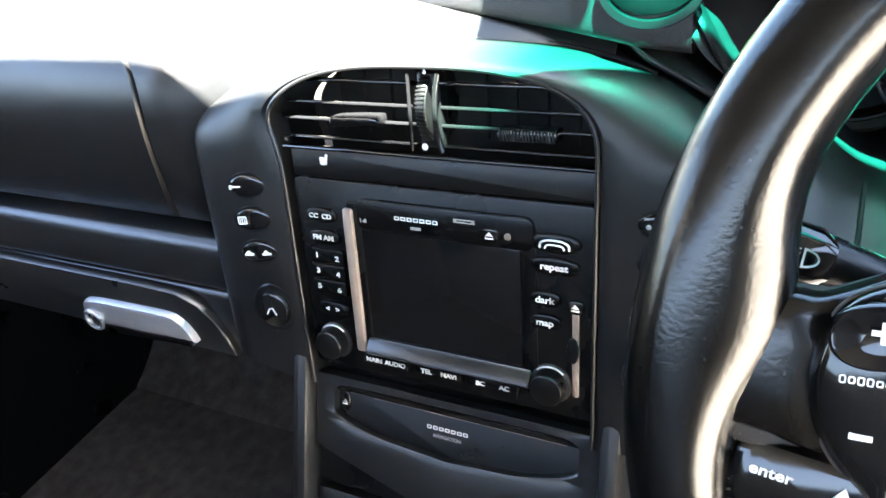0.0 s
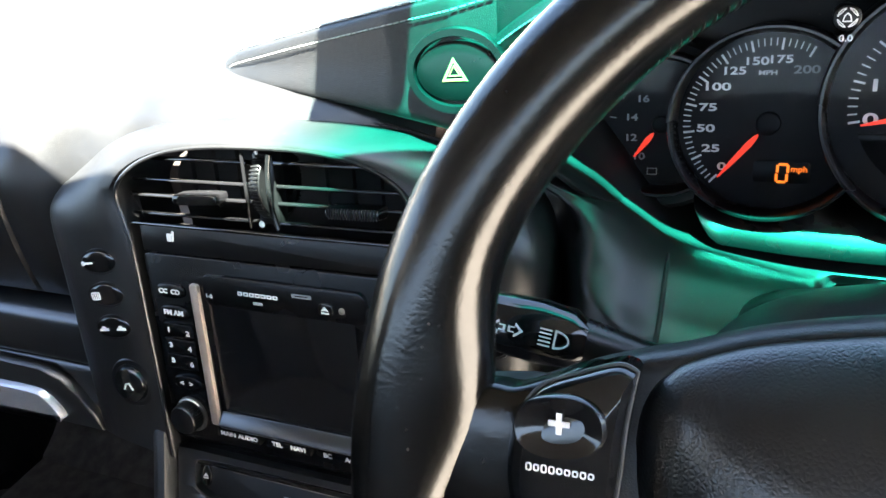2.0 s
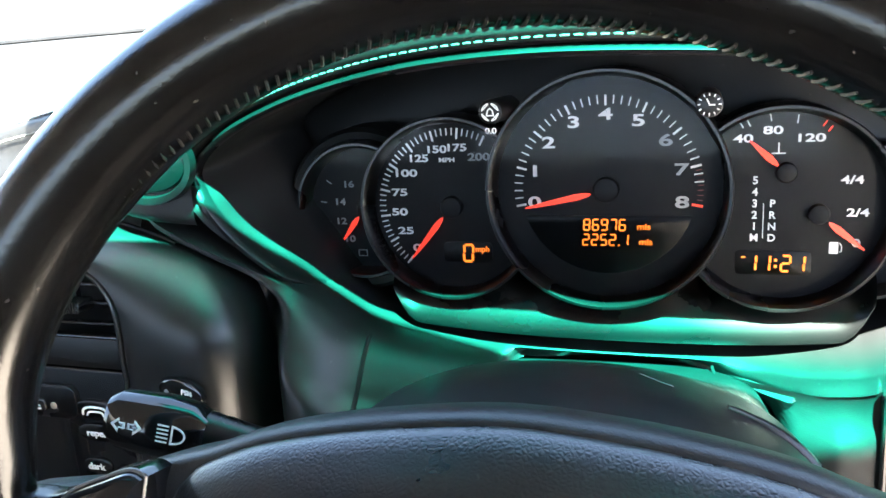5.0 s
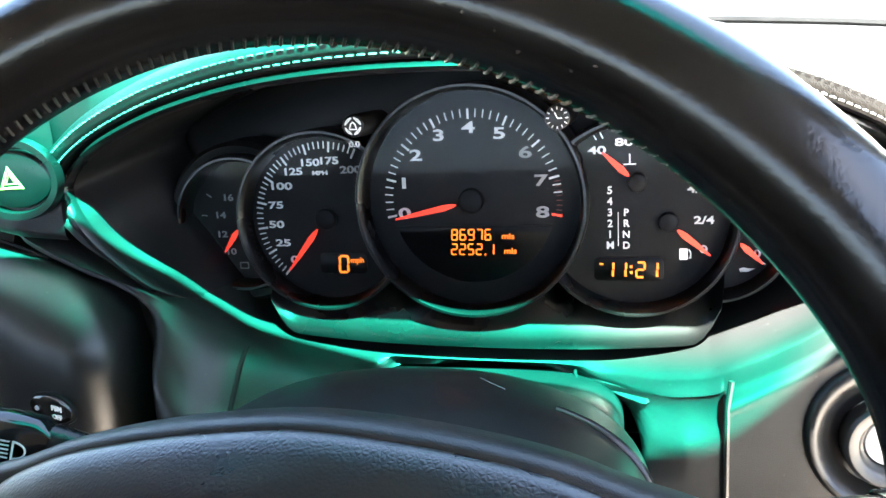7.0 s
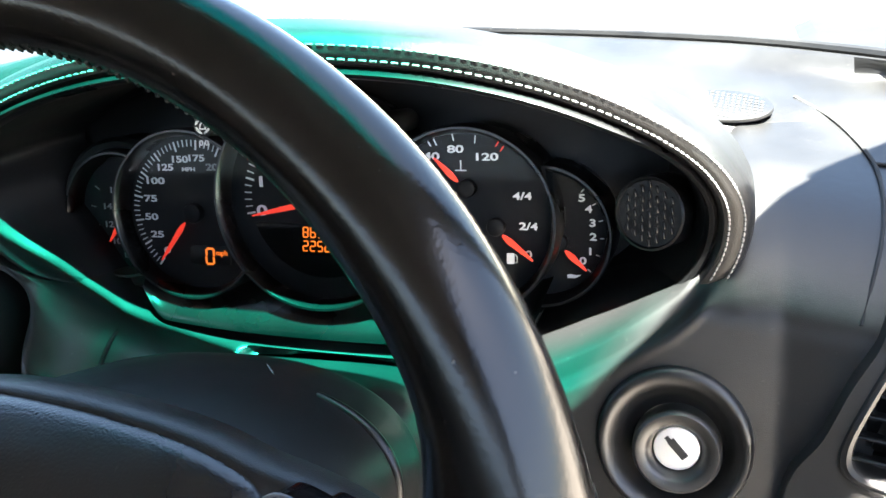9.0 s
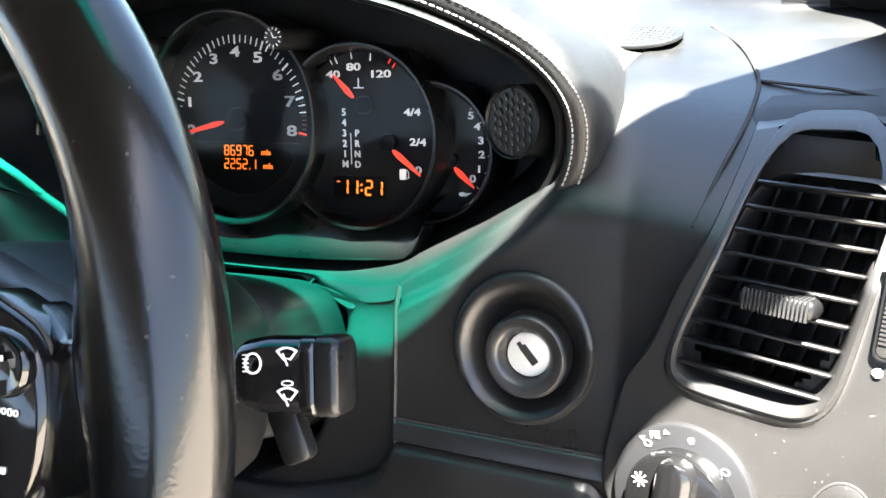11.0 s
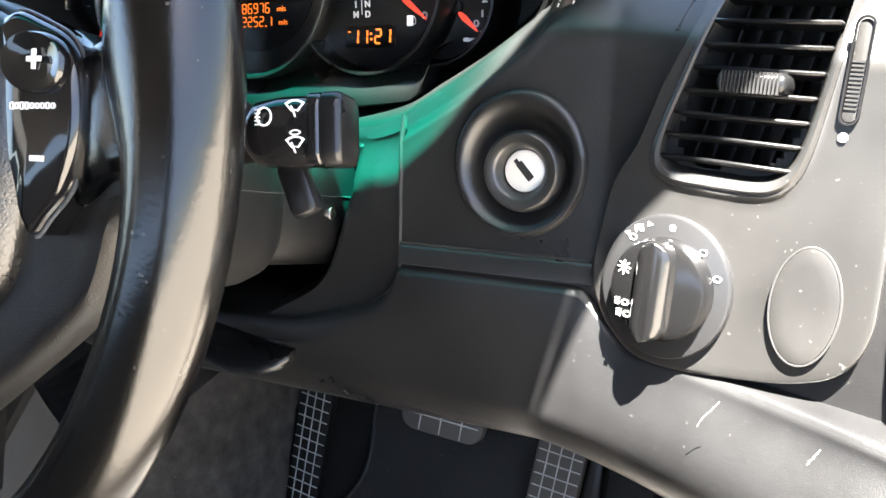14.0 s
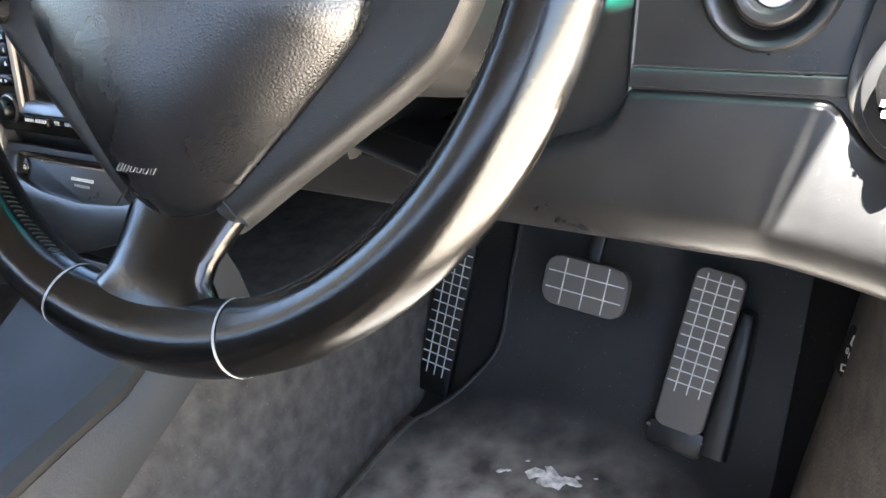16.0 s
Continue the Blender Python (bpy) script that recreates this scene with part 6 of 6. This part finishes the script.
part("edge_lip", tube(smooth_path([(xl, y, z + 0.0015) for y, z, xl, xr in mat_rows], 5), 0.0024, 8), MAT_FLOOR, bpy.data.objects["floor_mat"], "raised rubber lip")


# sheet over the floor that carries the painted shade of the toe area
solo("toe_board", sheet(steps(-0.225, 0.262, 12), lambda x: [(0.07, 0.106), (0.11, 0.109), (0.16, 0.142), (0.26, 0.260), (0.345, 0.36), (0.355, 0.50)], 6), TOE, "toe board carpet behind the pedals, its shade put into the colour", "carpet", kind="structure")
SCUFF = material("pale chalky scuff", (0.45, 0.43, 0.40), 0.9, vary=0.6, vscale=90)
random.seed(4)
mat_top = bpy.data.objects["floor_mat"]
for run in (((0.305, -0.1552, 0.586), (0.307, -0.1562, 0.591), (0.311, -0.1563, 0.597), (0.314, -0.1572, 0.602)), ((0.349, -0.1833, 0.600), (0.353, -0.1823, 0.607))):
    part("scratch", tube(smooth_path(list(run), 4) if len(run) > 2 else list(run), 0.00022, 6), SCUFF, dash, "pale scratch")
for cx, cy, r in ((-0.034, 0.042, 0.016), (-0.010, 0.038, 0.021), (-0.018, 0.050, 0.013), (0.008, 0.045, 0.012), (0.012, 0.054, 0.005), (-0.072, 0.030, 0.006), (-0.064, 0.034, 0.004), (0.05, 0.022, 0.005), (-0.05, 0.055, 0.003), (0.03, 0.06, 0.003)):
    pts = [(random.uniform(0.55, 1.15) * r * math.cos(0.5236 * w), random.uniform(0.45, 0.9) * r * 0.7 * math.sin(0.5236 * w)) for w in range(12)]
    part("scuff", slab(pts, 0.0004, 0.0001), SCUFF, mat_top, "pale chalky scuff mark", pose(cx, cy, 0.1104 + 0.04 * max(0.0, cy - 0.03), 0, 0, random.uniform(-40, 40)))


def grid_pedal(name, label, at, w, h, nu, nv, r, low=1.0, skin=RUBBER):
    """A rubber pad with pale worn ribs over its upper part; low: the share of its height that they cover."""
    p = thing(name, label, "pedal", at)
    part("pad", slab(outline(w, h, r), 0.012, 0.003), skin, p, "rubber pad")
    top, span = h / 2, h * low
    for i in range(1, nu):
        part("line", box(0.0014, span * (0.92 if low == 1.0 else 1.0), 0.0010), WORN_RIB, p, "pale worn rib", pose(-w / 2 + w * i / nu, top - span / 2 - (0.0 if low == 1.0 else 0.006), 0.0122))
    for j in range(1, nv):
        if h / nv * j < span - 0.004:
            part("line", box(w * 0.90, 0.0014, 0.0010), WORN_RIB, p, "pale worn rib", pose(0, top - h / nv * j, 0.0122))
    return p


brake = grid_pedal("brake_pedal", "grey ribbed rubber brake pedal", pose(-0.026, 0.190, 0.271, 62, 0, 3) @ pose(0, 0, 0, 0, 0, -6), 0.100, 0.058, 4, 3, 0.018)
part("arm", box(0.016, 0.20, 0.012, 0.003), MATTE, brake, "", pose(0.0, 0.115, -0.02, -10))
acc = grid_pedal("accelerator_pedal", "long grey ribbed floor-hinged accelerator pedal", pose(0.110, 0.168, 0.232, 62, 0, 4) @ pose(0, 0, 0, 0, 0, -9), 0.052, 0.178, 4, 14, 0.012, 0.74)
part("base", box(0.060, 0.03, 0.02, 0.005), MATTE, acc, "", pose(0, -0.10, -0.004))
part("side_bracket", loft([[(x + w * math.copysign(abs(math.cos(t)) ** 0.5, math.cos(t)), y, z + 0.018 * math.copysign(abs(math.sin(t)) ** 0.5, math.sin(t))) for t in [2 * math.pi * i / 20 for i in range(20)]] for x, w, y, z in ((0.035, 0.007, 0.052, -0.012), (0.036, 0.009, 0.046, -0.010), (0.038, 0.011, 0.0, -0.010), (0.040, 0.014, -0.06, -0.010), (0.041, 0.016, -0.106, -0.012))], True, True, True), MATTE, acc, "dark plastic pedal housing")
part("foot_edge", box(0.085, 0.004, 0.008, 0.0015), MAT_FLOOR, acc, "raised edge at the pedal foot", pose(0.010, -0.095, 0.001))
grid_pedal("foot_rest", "black ribbed foot rest against the tunnel", pose(-0.2035, 0.161, 0.2025, 68, 0, 0) @ pose(0, 0, 0, 0, 0, -7.7), 0.047, 0.206, 4, 15, 0.006, 0.84, MATTE)
solo("tunnel_carpet", loft([[(x, y, z) for x, z in ((-0.232, 0.09), (-0.238, 0.20), (-0.246, 0.30), (-0.262, 0.335), (-0.30, 0.345), (-0.42, 0.345), (-0.46, 0.335), (-0.49, 0.2), (-0.495, 0.09))] for y in steps(-1.3, 0.3, 10)], closed=False), CARPET, "dark carpet over the centre tunnel", "carpet", kind="structure")
console = thing("tunnel_console", "black leather-covered tunnel console with sewn seams", "console")
cons = [[(x, y, zt + dz) for x, dz in ((-0.262, -0.05), (-0.264, -0.012), (-0.276, 0.0), (-0.36, 0.004), (-0.446, 0.0), (-0.458, -0.012), (-0.46, -0.05))] for y, zt in ((-0.10, 0.47), (-0.16, 0.43), (-0.24, 0.39), (-0.40, 0.372), (-0.70, 0.372))]
part("top_cover", loft(cons, closed=False), LEATHER, console)
side_c = [[(-0.2625, y, zt - 0.020), (-0.2575, y, (zt + zb) / 2 + 0.006), (-0.2490, y, (zt + zb) / 2 - 0.012), (-0.2435, y, zb), (-0.2480, y, zb - 0.004)] for y, zt, zb in ((-0.10, 0.47, 0.386), (-0.16, 0.43, 0.360), (-0.20, 0.408, 0.343), (-0.24, 0.39, 0.326), (-0.285, 0.386, 0.307), (-0.40, 0.372, 0.258), (-0.70, 0.372, 0.20))]
part("side_cover", loft(side_c, closed=False), LEATHER, console, "leather side of the tunnel console")
for xs in (-0.285, -0.315):
    part("seam", tube([(xs + 0.02 * math.sin((y + 0.2) * 5), y, 0.3745) for y in steps(-0.68, -0.40, 14)], 0.0014, 6), VOID, console, "dark sewn seam")
side_rows = ((-0.55, 0.352, 0.215), (-0.30, 0.352, 0.225), (-0.20, 0.340, 0.29), (-0.12, 0.318, 0.42), (-0.05, 0.290, 0.53), (0.05, 0.270, 0.53), (0.2, 0.268, 0.53), (0.4, 0.266, 0.53))
solo("side_panel", loft([[(x + 0.004 * (1 - k) - 0.060 * (1 - k) ** 1.7 * min(1.0, max(0.0, (y + 0.14) / 0.17)), y, 0.09 + (zt - 0.09) * k) for k in (0.0, 0.15, 0.3, 0.5, 0.75, 1.0)] for y, x, zt in side_rows], closed=False), CARPET, "dark carpet on the footwell side", "carpet", kind="structure")
solo("hinge_post", box(0.14, 0.48, 0.74, 0.02), MATTE, "black door hinge post", "pillar", pose(0.352, 0.215, 0.40), kind="structure")
solo("door_sill", loft([[(x, y, z) for x, z in ((0.354, 0.09), (0.354, 0.205), (0.362, 0.215), (0.385, 0.215), (0.40, 0.205), (0.405, 0.05))] for y in steps(-1.2, 0.0, 6)], closed=False), CARPET, "carpeted door sill", "door sill", kind="structure")
# symbols stamped on the side carpet; the dark card behind them is added
carpet_marks = thing("carpet_symbols", "pale stamped symbols at the footwell side, on an added dark card", "tag", pose(0.2530, 0.1085, 0.3092, 75, 0, -60))
for i, (u, v, w, h) in enumerate(((0.001, 0.013, 0.012, 0.010), (-0.004, 0.001, 0.0035, 0.006), (0.003, 0.000, 0.006, 0.006), (0.003, -0.013, 0.013, 0.007))):
    part("bar", frame_ring(outline(w, h, 0.0015, 3), outline(w * 0.62, h * 0.55, 0.0008, 3), 0.0006, 0.0002), WHITE, carpet_marks, "", pose(u, v, 0.001, 0, 0, 9 * i))
part("card", slab(outline(0.030, 0.046, 0.004), 0.0008, 0.0002), TOE, carpet_marks)
part("eyelet", frame_ring(oval(0.013, 0.030, 28), oval(0.009, 0.025, 28), 0.003, 0.001), PLASTIC, carpet_marks, "dark rim of an oval hole", pose(0.006, 0.038, 0.0))

# ---- car shell ----
solo("bulkhead_left", box(0.02, 1.9, 0.72), PLASTIC, "plain black passenger door", "wall", pose(-1.17, -0.45, 0.43), kind="structure")
solo("bulkhead_front", box(1.6, 0.02, 0.78), CARPET, "dark front bulkhead", "wall", pose(-0.4, 0.42, 0.31), kind="structure")
# unseen walls, added to cut the light from behind the cabin
solo("bulkhead_rear", box(1.7, 0.02, 0.9), HEADLINER, "unseen plain dark rear wall, added to hold back light below the rear window", "wall", pose(-0.38, -1.22, 0.48), kind="structure")
# blacker than its twin to dim what the wheel rim mirrors
solo("rear_quarter", box(0.03, 0.42, 1.2, 0.006), MATTE, "unseen dark quarter panel, added to hold back light behind the door opening", "wall", pose(0.415, -1.02, 0.66), kind="structure")
solo("rear_quarter", box(0.03, 0.50, 1.2, 0.006), HEADLINER, "unseen dark quarter panel, added to hold back light behind the passenger door", "wall", pose(-1.155, -0.98, 0.66), kind="structure")
# front roof edge, bent until its shadow line fits the dash
header_curve = lerp_table([(-1.2, -0.181), (-0.50, -0.181), (-0.41, -0.189), (-0.33, -0.197), (-0.22, -0.194), (-0.18, -0.180), (-0.15, -0.166), (-0.1055, -0.1500), (-0.072, -0.1435), (-0.036, -0.1415), (-0.013, -0.1415), (0.07, -0.1505), (0.17, -0.178), (0.22, -0.185), (0.245, -0.1885), (0.255, -0.1875), (0.273, -0.178), (0.283, -0.1705), (0.2955, -0.1575), (0.3075, -0.143), (0.3152, -0.131), (0.322, -0.119), (0.331, -0.102), (0.343, -0.081), (0.356, -0.064), (0.373, -0.050)])
# right roof edge, fitted to the sun and shade line on the end panel
rail_curve = lerp_table([(0.370, -0.26), (0.376, -0.237), (0.384, -0.210), (0.400, -0.198), (0.416, -0.192), (0.430, -0.181), (0.439, -0.160), (0.452, -0.136), (0.475, -0.100)])


def header_y(x):
    return header_curve(x)[0]


def roof_z(x, y):
    return 1.17 - 0.05 * ((x + 0.36) / 0.7) ** 2 + lerp_table([(0.0, 0.0), (0.1, 0.03), (0.6, 0.06), (1.2, 0.01)])(max(0.0, -0.28 - y))[0]


roof = loft([[(x, header_y(x) + (-1.42 - header_y(x)) * f, roof_z(x, header_y(x) + (-1.42 - header_y(x)) * f)) for x in steps(-1.11, -0.25, 10) + steps(-0.24, 0.37, 90)] for f in (0.0, 0.02, 0.05, 0.1, 0.2, 0.4, 0.7, 1.0)], closed=False)
# unseen side strip of the roof, added to shade the end panel
add(roof, loft([[(x, rail_curve(x)[0] + (header_y(x) - rail_curve(x)[0]) * f, roof_z(x, 1.0)) for x in steps(0.3695, 0.475, 30)] for f in (0.0, 0.5, 1.0)], closed=False))
solo("ceiling", roof, HEADLINER, "unseen pale grey roof lining, edges shaped to cast the dash shadows", "ceiling", kind="structure")


def screen_pt(s, v):
    x0, x1 = -0.36 + 0.735 * (2 * s - 1), -0.36 + (0.69 if s < 0.5 else 0.73) * (2 * s - 1)
    y0 = screen_y(x0)[0] + 0.012
    z1 = 1.17 - 0.05 * ((x1 + 0.36) / 0.7) ** 2
    return (x0 + (x1 - x0) * v, y0 + (header_y(x1) - y0) * v, 0.802 + (z1 - 0.802) * (v ** 0.85 if v > 0 else v))


solo("windscreen", loft([[screen_pt(s, v) for s in steps(0, 1, 160)] for v in steps(0, 1, 16)], closed=False), SHADED_GLASS, "raked windscreen with a deep green shade band", "windscreen", kind="structure")
for s, nm, sg in ((0.0, "pillar_left", -1), (1.0, "pillar_right", 1)):
    rows_ = []
    for v in steps(-0.1, 1.12, 12):
        # right pillar drawn wider than the left to shade the side vent
        p, w = Vector(screen_pt(s, v)), 0.006 + (0.027 if s < 0.5 else 0.056) * max(0.0, v)
        rows_.append([(p.x + sg * (w + (w + 0.006) * math.cos(t)), p.y + 0.012 * math.sin(t), p.z + 0.016 * math.sin(t)) for t in [2 * math.pi * i / 20 for i in range(20)]])
    solo(nm, loft(rows_, True, True, True), MATTE, "black trimmed windscreen pillar", "pillar", kind="structure")
gask = [Vector(screen_pt(s, 0.0)) + Vector((0, -0.004, 0.002)) for s in steps(0, 1, 40)]
solo("screen_gasket", tube(gask, 0.0035, 8), MATTE, "black rubber gasket along the windscreen foot", "gasket")
seal = [(0.392, 0.0, 0.80), (0.398, -0.10, 0.76), (0.400, -0.15, 0.66), (0.400, -0.17, 0.5), (0.39, -0.22, 0.32), (0.39, -0.4, 0.22), (0.39, -0.8, 0.215)]
solo("door_seal", tube(smooth_path(seal, 6), 0.013, 12), SEAL, "flocked brown-black door seal round the open doorway", "door seal")
# unseen block, placed to cast the dark band on the hood wing
solo("wing_shadow_block", moved(box(0.066, 0.010, 0.058, 0.004), pose(-0.222, -0.118, 1.112, -42)), MATTE, "unseen black block at the windscreen, added to shade the hood wing", "sensor housing")
# ---- outside ----
bmg = bmesh.new()
bmesh.ops.create_grid(bmg, x_segments=4, y_segments=4, size=600)
solo("ground", bmg, GROUND, "pale sunlit paved ground outside the car", "ground", pose(0, 0, -0.12), kind="structure")
